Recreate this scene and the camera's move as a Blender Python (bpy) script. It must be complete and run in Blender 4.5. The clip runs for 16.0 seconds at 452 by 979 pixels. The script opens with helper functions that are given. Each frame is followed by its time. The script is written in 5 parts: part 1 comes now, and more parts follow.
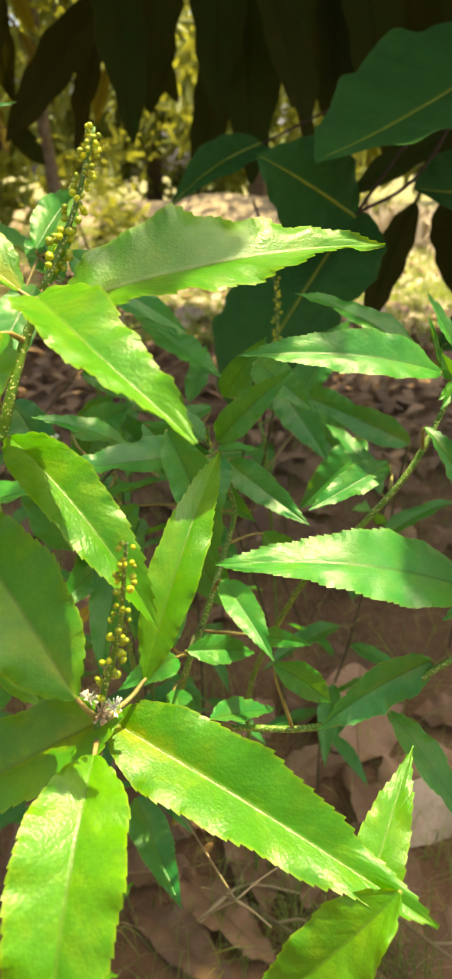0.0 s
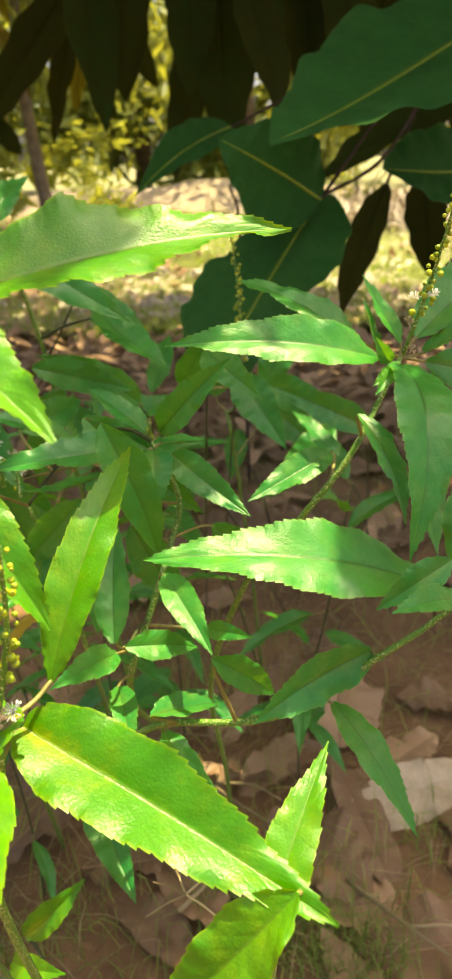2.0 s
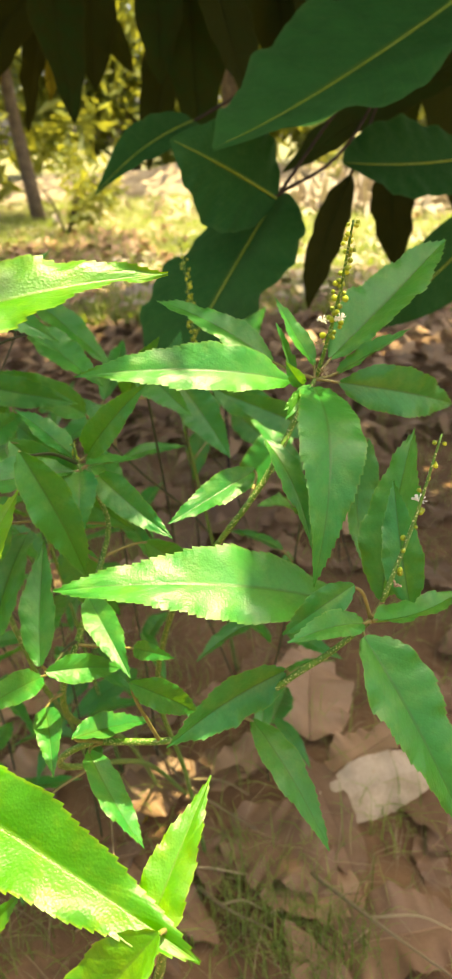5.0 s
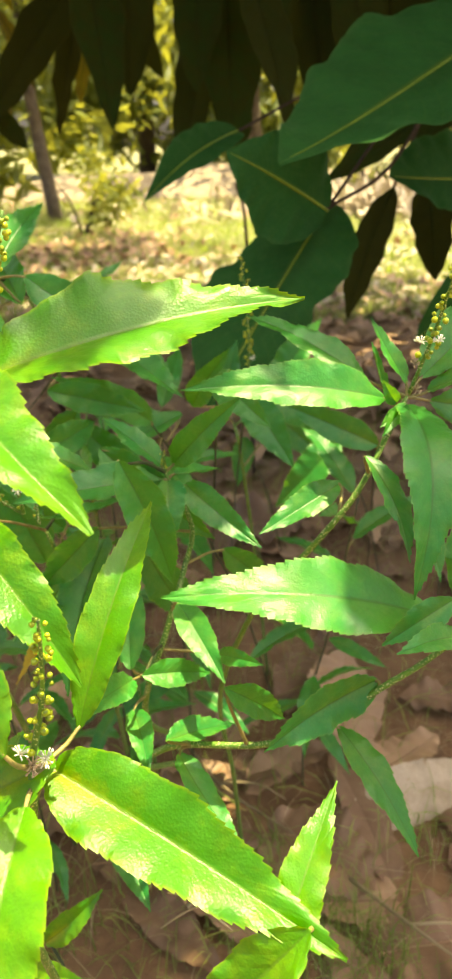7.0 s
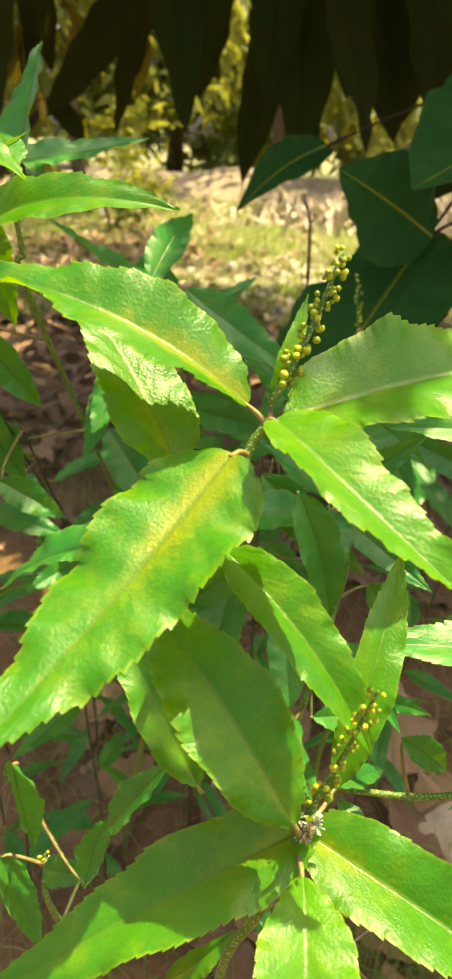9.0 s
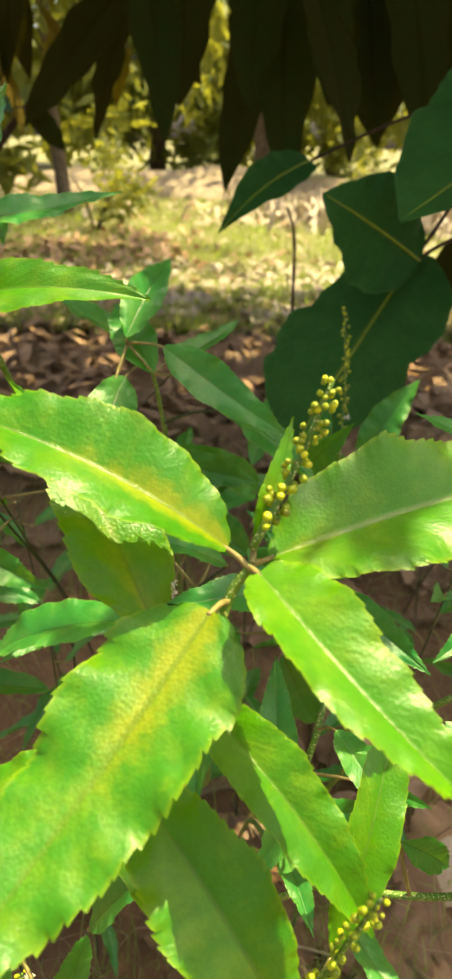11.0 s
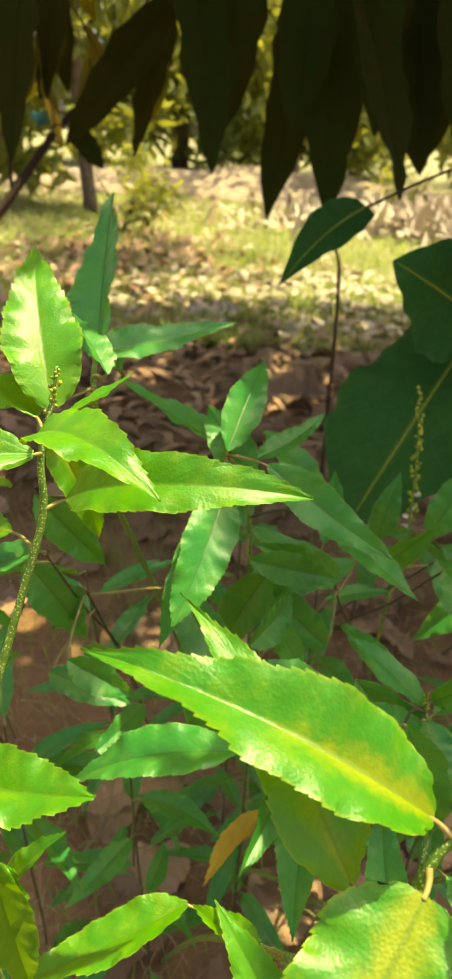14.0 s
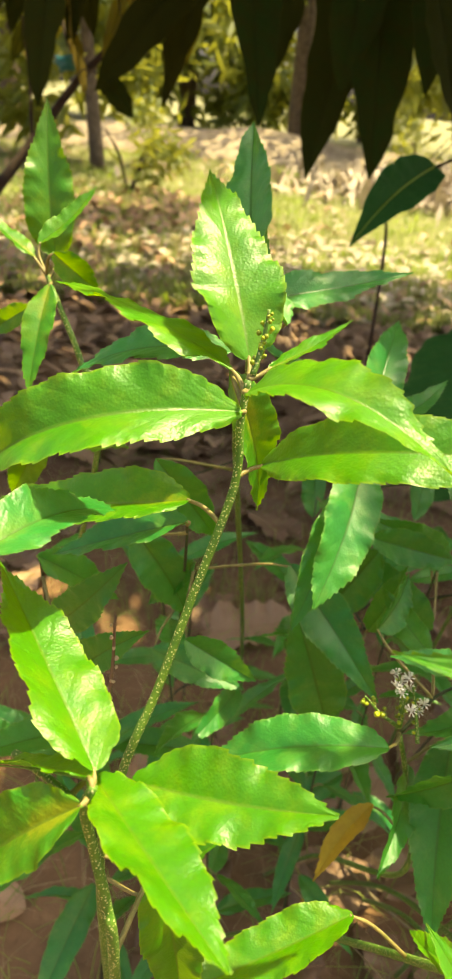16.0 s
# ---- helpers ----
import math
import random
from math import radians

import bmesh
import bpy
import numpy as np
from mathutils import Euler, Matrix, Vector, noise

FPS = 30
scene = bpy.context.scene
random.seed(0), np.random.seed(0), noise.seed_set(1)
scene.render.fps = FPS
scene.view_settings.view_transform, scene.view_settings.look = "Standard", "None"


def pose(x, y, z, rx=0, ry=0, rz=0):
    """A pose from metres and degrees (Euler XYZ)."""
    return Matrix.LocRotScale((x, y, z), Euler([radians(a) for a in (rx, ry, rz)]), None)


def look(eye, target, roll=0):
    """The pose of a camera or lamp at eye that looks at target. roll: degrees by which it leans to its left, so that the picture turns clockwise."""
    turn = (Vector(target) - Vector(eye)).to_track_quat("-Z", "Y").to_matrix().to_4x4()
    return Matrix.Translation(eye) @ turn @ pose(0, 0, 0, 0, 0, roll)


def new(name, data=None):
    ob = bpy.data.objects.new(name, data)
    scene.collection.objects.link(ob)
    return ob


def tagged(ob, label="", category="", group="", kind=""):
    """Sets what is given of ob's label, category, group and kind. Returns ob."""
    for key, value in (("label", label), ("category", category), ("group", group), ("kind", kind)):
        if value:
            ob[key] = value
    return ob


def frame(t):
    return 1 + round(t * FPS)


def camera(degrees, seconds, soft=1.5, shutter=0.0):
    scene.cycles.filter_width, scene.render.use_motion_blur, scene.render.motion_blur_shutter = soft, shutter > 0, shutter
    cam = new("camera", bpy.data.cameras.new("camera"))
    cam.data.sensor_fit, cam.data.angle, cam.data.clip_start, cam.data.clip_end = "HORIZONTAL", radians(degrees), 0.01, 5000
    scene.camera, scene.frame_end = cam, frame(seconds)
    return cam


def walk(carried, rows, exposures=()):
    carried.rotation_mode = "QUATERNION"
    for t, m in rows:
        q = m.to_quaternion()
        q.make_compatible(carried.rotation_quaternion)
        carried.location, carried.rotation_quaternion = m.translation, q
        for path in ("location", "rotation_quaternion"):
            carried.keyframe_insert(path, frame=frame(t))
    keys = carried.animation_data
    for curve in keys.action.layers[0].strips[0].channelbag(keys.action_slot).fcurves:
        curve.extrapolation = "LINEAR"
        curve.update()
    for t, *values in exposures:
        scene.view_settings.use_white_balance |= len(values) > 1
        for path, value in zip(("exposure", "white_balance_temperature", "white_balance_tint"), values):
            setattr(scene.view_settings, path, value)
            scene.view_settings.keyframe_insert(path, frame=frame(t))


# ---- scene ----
cam = camera(36.00, 16.0)
PATH = [
    (0, (0.03951, 0.03896, 0.45840), (0.03702, 0.94898, 0.04384), -0.19),
    (0.5, (0.04293, 0.04114, 0.45354), (0.04971, 0.94791, 0.03198), -0.25),
    (1, (0.04455, 0.04609, 0.45451), (0.04632, 0.94764, 0.02183), -0.95),
    (1.5, (0.04988, 0.04359, 0.46072), (0.05681, 0.94695, 0.03189), -1.57),
    (2, (0.06028, 0.04273, 0.45802), (0.05830, 0.94518, 0.02723), -1.76),
    (2.5, (0.07203, 0.04290, 0.45465), (0.07619, 0.94453, 0.02216), -2.15),
    (3, (0.07270, 0.03851, 0.45223), (0.08160, 0.94507, 0.03024), -2.22),
    (3.5, (0.07397, 0.05035, 0.46338), (0.08328, 0.94731, 0.02136), -3.34),
    (4, (0.08836, 0.04570, 0.47061), (0.08746, 0.93557, 0.01441), -3.14),
    (6.5, (0.07643, 0.04515, 0.47077), (0.08032, 0.93936, 0.02314), -2.62),
    (7, (0.05764, 0.04120, 0.47764), (0.05064, 0.93442, 0.02807), -1.75),
    (7.5, (0.03749, 0.04445, 0.46878), (0.04431, 0.93499, 0.01393), 0.20),
    (8, (0.00743, 0.04471, 0.47149), (0.02210, 0.93183, 0.01018), 1.57),
    (8.5, (-0.00202, 0.05170, 0.48066), (-0.00389, 0.93441, 0.01074), 2.49),
    (9, (-0.00499, 0.05207, 0.48296), (-0.00768, 0.94722, 0.03719), 3.00),
    (9.5, (-0.01395, 0.06113, 0.49605), (-0.00343, 0.96256, 0.06326), 2.90),
    (10, (-0.00722, 0.06355, 0.49532), (0.00307, 0.96472, 0.06197), 2.55),
    (12.5, (-0.00321, 0.10119, 0.51841), (0.01344, 0.98058, 0.04260), 2.10),
    (13, (-0.01443, 0.09303, 0.52429), (0.00359, 0.97652, 0.05618), 2.45),
    (13.5, (-0.02531, 0.08633, 0.53345), (-0.01227, 0.98155, 0.08801), 4.16),
    (14, (-0.04083, 0.09937, 0.54112), (-0.04572, 0.98989, 0.08619), 3.28),
    (14.5, (-0.06044, 0.10774, 0.53958), (-0.05843, 0.98750, 0.06416), 4.43),
    (15, (-0.06925, 0.11143, 0.53268), (-0.06167, 0.98846, 0.05229), 4.87),
    (15.5, (-0.08425, 0.10812, 0.53159), (-0.07348, 0.98635, 0.05347), 5.28),
    (16, (-0.09457, 0.11927, 0.52584), (-0.08250, 0.98931, 0.03301), 5.98),
]
walk(cam, [(t, look(eye, target, roll)) for t, eye, target, roll in PATH],
     [(0, 1.86, 7900, 5), (2.5, 2.02, 7900, 5), (4, 2.12, 7900, 5), (6.5, 2.26, 7900, 5), (7.2, 2.14, 7900, 5), (8, 1.88, 7900, 5), (9.5, 1.74, 7900, 5), (16, 1.84, 7900, 5)])
cam.data.dof.use_dof = True
cam.data.dof.focus_distance = 0.17
cam.data.dof.aperture_fstop = 46

# ---- light ----
SUN_WAY = Vector((0.273, 0.145, 0.951)).normalized()
world = bpy.data.worlds.new("world")
scene.world = world
world.use_nodes = True
wn = world.node_tree.nodes
sky = wn.new("ShaderNodeTexSky")
sky.sky_type = "NISHITA"
sky.sun_disc = False
sky.ozone_density = 0.5
sky.air_density = 0.7
sky.dust_density = 6.0
sky.sun_elevation = math.asin(SUN_WAY.z)
sky.sun_rotation = math.atan2(SUN_WAY.x, SUN_WAY.y)
wn["Background"].inputs["Strength"].default_value = 0.110
world.node_tree.links.new(sky.outputs["Color"], wn["Background"].inputs["Color"])
sun = new("sun", bpy.data.lights.new("sun", "SUN"))
sun.data.energy = 3.9
sun.data.angle = radians(0.55)
sun.data.color = (1.0, 0.885, 0.55)
sun.matrix_world = look(SUN_WAY * 20, (0, 0, 0))


# ---- materials ----
def shader(name):
    m = bpy.data.materials.new(name)
    m.use_nodes = True
    nt = m.node_tree
    return m, nt, nt.nodes["Principled BSDF"], nt.nodes["Material Output"]


def node(nt, kind, **values):
    n = nt.nodes.new(kind)
    for key, value in values.items():
        n.inputs[key.replace("_", " ")].default_value = value
    return n


def ramp(nt, source, stops):
    n = nt.nodes.new("ShaderNodeValToRGB")
    el = n.color_ramp.elements
    while len(el) < len(stops):
        el.new(0.5)
    for e, (p, c) in zip(el, stops):
        e.position, e.color = p, (*c, 1)
    nt.links.new(source, n.inputs["Fac"])
    return n.outputs["Color"]


def blend(nt, fac, a, b, kind="MIX"):
    n = nt.nodes.new("ShaderNodeMix")
    n.data_type, n.blend_type = "RGBA", kind
    for key, value in ((0, fac), (6, a), (7, b)):
        if isinstance(value, bpy.types.NodeSocket):
            nt.links.new(value, n.inputs[key])
        elif isinstance(value, (int, float)):
            n.inputs[key].default_value = value
        else:
            n.inputs[key].default_value = (*value, 1)
    return n.outputs[2]


def calc(nt, op, a, b=0.0, c=0.0):
    n = nt.nodes.new("ShaderNodeMath")
    n.operation = op
    for i, value in enumerate((a, b, c)):
        if isinstance(value, bpy.types.NodeSocket):
            nt.links.new(value, n.inputs[i])
        else:
            n.inputs[i].default_value = value
    return n.outputs[0]


def noise_tex(nt, scale, detail=3.0, rough=0.55, coord=None):
    n = node(nt, "ShaderNodeTexNoise", Scale=scale, Detail=detail, Roughness=rough)
    if coord is None:
        coord = nt.nodes.new("ShaderNodeTexCoord").outputs["Object"]
    nt.links.new(coord, n.inputs["Vector"])
    return n.outputs["Fac"]


def leaf_material(name, young, old, glow, pale, rough, through_light, grain, veins, gloss=0.34, blotch=0.5, dark_rib=(0.010, 0.055, 0.004)):
    """A thin leaf: glossy skin, light passing through, side veins across the blade, blotches."""
    m, nt, b, out = shader(name)
    uv = nt.nodes.new("ShaderNodeUVMap")
    uv.uv_map = "blade"
    sep = nt.nodes.new("ShaderNodeSeparateXYZ")
    nt.links.new(uv.outputs["UV"], sep.inputs[0])
    along, across = sep.outputs[0], calc(nt, "ABSOLUTE", calc(nt, "SUBTRACT", sep.outputs[1], 0.5))
    rnd = nt.nodes.new("ShaderNodeObjectInfo").outputs["Random"]
    base = blend(nt, rnd, young, old)
    mottle = ramp(nt, noise_tex(nt, 55.0, 3.0, 0.55), [(0.38, (0, 0, 0)), (0.64, (1, 1, 1))])
    base = blend(nt, calc(nt, "MULTIPLY", mottle, 0.65), base, old)
    spots = noise_tex(nt, 160.0, 6.0, 0.7)
    base = blend(nt, calc(nt, "MULTIPLY", ramp(nt, spots, [(0.48, (0, 0, 0)), (0.70, (1, 1, 1))]), 0.32), base, pale)
    fine = noise_tex(nt, 900.0, 3.0, 0.6)
    base = blend(nt, 0.25, base, ramp(nt, fine, [(0.3, (0.25, 0.25, 0.25)), (0.75, (0.85, 0.85, 0.85))]), "SOFT_LIGHT")
    sick = calc(nt, "MULTIPLY", calc(nt, "SUBTRACT", 1.0, along), calc(nt, "SUBTRACT", 1.0, calc(nt, "MULTIPLY", across, 2.2)))
    sick = calc(nt, "MULTIPLY", sick, calc(nt, "MULTIPLY", noise_tex(nt, 260.0, 7.0, 0.75), rnd))
    base = blend(nt, calc(nt, "MULTIPLY", ramp(nt, sick, [(0.19, (0, 0, 0)), (0.34, (1, 1, 1))]), blotch), base, (0.34, 0.31, 0.010))
    # side veins sweep towards the tip
    phase = calc(nt, "SUBTRACT", calc(nt, "MULTIPLY", along, veins), calc(nt, "MULTIPLY", across, veins * 0.42))
    stripe = calc(nt, "ABSOLUTE", calc(nt, "SUBTRACT", calc(nt, "FRACT", phase), 0.5))
    vein = ramp(nt, stripe, [(0.0, (1, 1, 1)), (0.07, (0, 0, 0))])
    rib = ramp(nt, across, [(0.0, (1, 1, 1)), (0.03, (0, 0, 0))])
    base = blend(nt, calc(nt, "MULTIPLY", vein, 0.16), base, dark_rib)
    base = blend(nt, calc(nt, "MULTIPLY", rib, 0.15), base, pale)
    margin = ramp(nt, across, [(0.462, (0, 0, 0)), (0.498, (1, 1, 1))])
    base = blend(nt, calc(nt, "MULTIPLY", margin, 0.45), base, pale)
    crease = ramp(nt, across, [(0.012, (1, 1, 1)), (0.030, (0, 0, 0))])
    base = blend(nt, calc(nt, "MULTIPLY", crease, 0.55), base, dark_rib)
    nt.links.new(base, b.inputs["Base Color"])
    worn = calc(nt, "ADD", rough - 0.17, calc(nt, "MULTIPLY", noise_tex(nt, 180.0, 5.0, 0.7), 0.34))
    nt.links.new(worn, b.inputs["Roughness"])
    b.inputs["Specular IOR Level"].default_value = gloss
    cells = node(nt, "ShaderNodeTexVoronoi", Scale=grain)
    nt.links.new(nt.nodes.new("ShaderNodeTexCoord").outputs["Object"], cells.inputs["Vector"])
    soft_vein = ramp(nt, stripe, [(0.0, (1, 1, 1)), (0.22, (0, 0, 0))])
    height = calc(nt, "ADD", calc(nt, "MULTIPLY", cells.outputs["Distance"], 0.45), calc(nt, "MULTIPLY", soft_vein, -0.24))
    height = calc(nt, "ADD", height, calc(nt, "MULTIPLY", noise_tex(nt, grain * 0.42, 5.0, 0.68), 0.65))
    height = calc(nt, "ADD", height, calc(nt, "MULTIPLY", noise_tex(nt, grain * 0.1, 3.0, 0.6), 0.6))
    bump = node(nt, "ShaderNodeBump", Strength=0.42, Distance=0.00035)
    nt.links.new(height, bump.inputs["Height"])
    nt.links.new(bump.outputs["Normal"], b.inputs["Normal"])
    tr = nt.nodes.new("ShaderNodeBsdfTranslucent")
    nt.links.new(blend(nt, 0.5, base, glow), tr.inputs["Color"])
    mix = node(nt, "ShaderNodeMixShader", Fac=through_light)
    nt.links.new(b.outputs[0], mix.inputs[1])
    nt.links.new(tr.outputs[0], mix.inputs[2])
    nt.links.new(mix.outputs[0], out.inputs["Surface"])
    return m


def plain_material(name, dark, light, scale, rough=0.7, bump=0.3, depth=0.0005, vary=0.0):
    m, nt, b, out = shader(name)
    coord = nt.nodes.new("ShaderNodeTexCoord").outputs["Object"]
    c = ramp(nt, noise_tex(nt, scale, 5.0, 0.6, coord), [(0.3, dark), (0.7, light)])
    c = blend(nt, 0.35, c, ramp(nt, noise_tex(nt, scale * 9, 3.0, 0.6, coord), [(0.3, (0.2, 0.2, 0.2)), (0.7, (0.8, 0.8, 0.8))]), "SOFT_LIGHT")
    if vary:
        rnd = nt.nodes.new("ShaderNodeObjectInfo").outputs["Random"]
        isl = nt.nodes.new("ShaderNodeNewGeometry").outputs["Random Per Island"]
        r = calc(nt, "FRACT", calc(nt, "ADD", rnd, isl))
        c = blend(nt, vary, c, ramp(nt, r, [(0.0, [v * 0.45 for v in dark]), (0.5, dark), (1.0, [min(1, v * 1.5) for v in light])]))
    nt.links.new(c, b.inputs["Base Color"])
    b.inputs["Roughness"].default_value = rough
    bm_ = node(nt, "ShaderNodeBump", Strength=bump, Distance=depth)
    nt.links.new(noise_tex(nt, scale * 5, 4.0, 0.6, coord), bm_.inputs["Height"])
    nt.links.new(bm_.outputs["Normal"], b.inputs["Normal"])
    return m


def thin_material(name, dark, light, scale, glow, through_light, vary=0.6):
    """Grass, dry and far leaves: matte with some light passing through."""
    m = plain_material(name, dark, light, scale, 0.6, 0.3, 0.0006, vary)
    nt = m.node_tree
    b, out = nt.nodes["Principled BSDF"], nt.nodes["Material Output"]
    tr = node(nt, "ShaderNodeBsdfTranslucent", Color=(*glow, 1))
    mix = node(nt, "ShaderNodeMixShader", Fac=through_light)
    nt.links.new(b.outputs[0], mix.inputs[1])
    nt.links.new(tr.outputs[0], mix.inputs[2])
    nt.links.new(mix.outputs[0], out.inputs["Surface"])
    return m


WEED_LEAF = leaf_material("weed_leaf", (0.030, 0.215, 0.020), (0.007, 0.160, 0.028), (0.40, 0.84, 0.006), (0.17, 0.28, 0.05), 0.41, 0.28, 1500.0, 10.0, 0.50, 0.12)
SUNLIT_YELLOWING_LEAF = leaf_material("sunlit_yellowing_weed_leaf", (0.060, 0.230, 0.002), (0.018, 0.165, 0.003), (0.52, 0.84, 0.001), (0.24, 0.32, 0.010), 0.41, 0.31, 1500.0, 10.0, 0.50, 0.5, (0.055, 0.135, 0.006))
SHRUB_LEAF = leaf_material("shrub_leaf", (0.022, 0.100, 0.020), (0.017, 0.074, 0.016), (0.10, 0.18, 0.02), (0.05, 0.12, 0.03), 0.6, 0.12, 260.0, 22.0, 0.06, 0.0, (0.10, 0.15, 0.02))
SHADED_SHRUB_LEAF = leaf_material("shaded_shrub_leaf", (0.014, 0.040, 0.008), (0.024, 0.028, 0.006), (0.22, 0.20, 0.012), (0.04, 0.045, 0.012), 0.7, 0.12, 260.0, 22.0, 0.02, 0.0, (0.012, 0.012, 0.004))
OLIVE_LEAF = leaf_material("olive_shrub_leaf", (0.085, 0.095, 0.012), (0.105, 0.068, 0.010), (0.50, 0.40, 0.02), (0.12, 0.10, 0.02), 0.6, 0.34, 260.0, 22.0, 0.15, 0.0, (0.04, 0.035, 0.008))
MIDRIB = plain_material("midrib", (0.07, 0.19, 0.012), (0.15, 0.28, 0.02), 600.0, 0.5)
SHRUB_RIB = plain_material("shrub_rib", (0.15, 0.215, 0.008), (0.23, 0.29, 0.014), 200.0, 0.5)
BUD = plain_material("bud", (0.16, 0.25, 0.008), (0.40, 0.41, 0.016), 500.0, 0.35, 0.4, 0.0003, 0.6)
FLOWER = plain_material("flower", (0.72, 0.70, 0.60), (0.86, 0.84, 0.76), 800.0, 0.6)
DRIED = plain_material("dried_flower", (0.30, 0.21, 0.11), (0.52, 0.40, 0.25), 800.0, 0.8)
BARK = plain_material("bark", (0.06, 0.042, 0.03), (0.16, 0.12, 0.085), 22.0, 0.9, 0.8, 0.01)
TWIG = plain_material("twig", (0.020, 0.012, 0.006), (0.055, 0.031, 0.015), 120.0, 0.85, 0.6, 0.001)
def earth_material():
    """Bare reddish earth near by, thin green-yellow grass cover on the open ground further off."""
    m = plain_material("soil", (0.105, 0.054, 0.022), (0.215, 0.122, 0.058), 9.0, 0.95, 0.7, 0.008)
    nt, b = m.node_tree, m.node_tree.nodes["Principled BSDF"]
    old = b.inputs["Base Color"].links[0].from_socket
    coord = nt.nodes.new("ShaderNodeTexCoord").outputs["Object"]
    sep = nt.nodes.new("ShaderNodeSeparateXYZ")
    nt.links.new(coord, sep.inputs[0])
    far = calc(nt, "ADD", calc(nt, "MULTIPLY", sep.outputs[1], 0.45), calc(nt, "MULTIPLY", noise_tex(nt, 2.2, 5.0, 0.65, coord), 1.2))
    grass = ramp(nt, noise_tex(nt, 30.0, 5.0, 0.7, coord), [(0.3, (0.10, 0.105, 0.035)), (0.7, (0.22, 0.21, 0.105))])
    soft = calc(nt, "MULTIPLY", calc(nt, "SUBTRACT", far, 1.35), 1.6)
    soft.node.use_clamp = True
    nt.links.new(blend(nt, soft, old, grass), b.inputs["Base Color"])
    return m


SOIL = earth_material()
DRY_LEAF = thin_material("dry_leaf", (0.165, 0.088, 0.045), (0.355, 0.225, 0.130), 45.0, (0.35, 0.2, 0.1), 0.12)
PALE_LEAF = thin_material("pale_dry_leaf", (0.22, 0.18, 0.135), (0.44, 0.385, 0.31), 60.0, (0.4, 0.32, 0.22), 0.1, 0.3)
CURLED_LEAF = thin_material("curled_leaf", (0.38, 0.285, 0.19), (0.57, 0.45, 0.32), 60.0, (0.4, 0.32, 0.22), 0.1, 0.2)
YELLOW_LEAF = thin_material("yellow_leaf", (0.25, 0.165, 0.008), (0.36, 0.27, 0.016), 60.0, (0.6, 0.35, 0.02), 0.3, 0.1)
GRASS = thin_material("grass", (0.085, 0.125, 0.014), (0.215, 0.245, 0.045), 3.0, (0.42, 0.5, 0.14), 0.35)
FINE_GRASS = thin_material("fine_grass", (0.06, 0.13, 0.02), (0.20, 0.25, 0.06), 30.0, (0.4, 0.5, 0.06), 0.3)
HERB = thin_material("herb", (0.07, 0.15, 0.02), (0.17, 0.24, 0.04), 6.0, (0.42, 0.55, 0.04), 0.35)
STRAW = thin_material("straw", (0.19, 0.14, 0.075), (0.35, 0.28, 0.16), 20.0, (0.5, 0.4, 0.2), 0.25)
FAR_LEAF = thin_material("far_leaf", (0.058, 0.105, 0.020), (0.15, 0.185, 0.036), 2.0, (0.42, 0.42, 0.05), 0.42)
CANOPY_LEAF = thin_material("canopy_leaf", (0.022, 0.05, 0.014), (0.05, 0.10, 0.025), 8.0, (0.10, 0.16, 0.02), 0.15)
PLASTIC = plain_material("plastic", (0.02, 0.16, 0.19), (0.05, 0.30, 0.33), 60.0, 0.35)
STONE = plain_material("stone", (0.20, 0.15, 0.10), (0.44, 0.37, 0.28), 14.0, 0.9, 0.7, 0.01, 0.3)


def stem_material():
    m = plain_material("green_stem", (0.040, 0.125, 0.010), (0.095, 0.20, 0.016), 250.0, 0.55)
    nt, b = m.node_tree, m.node_tree.nodes["Principled BSDF"]
    old = b.inputs["Base Color"].links[0].from_socket
    v = node(nt, "ShaderNodeTexVoronoi", Scale=1350.0)
    nt.links.new(nt.nodes.new("ShaderNodeTexCoord").outputs["Object"], v.inputs["Vector"])
    dots = ramp(nt, v.outputs["Distance"], [(0.22, (1, 1, 1)), (0.38, (0, 0, 0))])
    nt.links.new(blend(nt, calc(nt, "MULTIPLY", dots, 0.8), old, (0.56, 0.56, 0.28)), b.inputs["Base Color"])
    return m


STEM = stem_material()
PETIOLE = plain_material("petiole", (0.13, 0.125, 0.028), (0.26, 0.205, 0.075), 300.0, 0.55)
SHADE_STEM = plain_material("shaded_thin_stem", (0.02, 0.034, 0.009), (0.05, 0.06, 0.016), 250.0, 0.6)


# ---- mesh tools ----
def mesh_of(name, verts, faces, material, uvs=None, smooth=True):
    me = bpy.data.meshes.new(name)
    me.from_pydata([tuple(v) for v in verts], [], faces)
    me.materials.append(material)
    if smooth:
        me.polygons.foreach_set("use_smooth", [True] * len(me.polygons))
    if uvs is not None:
        layer = me.uv_layers.new(name="blade")
        idx = np.empty(len(me.loops), dtype=np.int32)
        me.loops.foreach_get("vertex_index", idx)
        layer.data.foreach_set("uv", np.asarray(uvs, dtype=np.float32)[idx].ravel())
    me.update()
    return me


def part(name, me, parent, m=None, label=""):
    ob = new(name, me)
    ob.parent = parent
    if m is not None:
        ob.matrix_basis = m
    return tagged(ob, label)


def tube(points, radii, sides=8):
    """Verts and faces of a round tapered tube along points, closed at both ends."""
    pts = [Vector(p) for p in points]
    verts, faces = [], []
    side = None
    for i, p in enumerate(pts):
        way = (pts[min(i + 1, len(pts) - 1)] - pts[max(i - 1, 0)]).normalized()
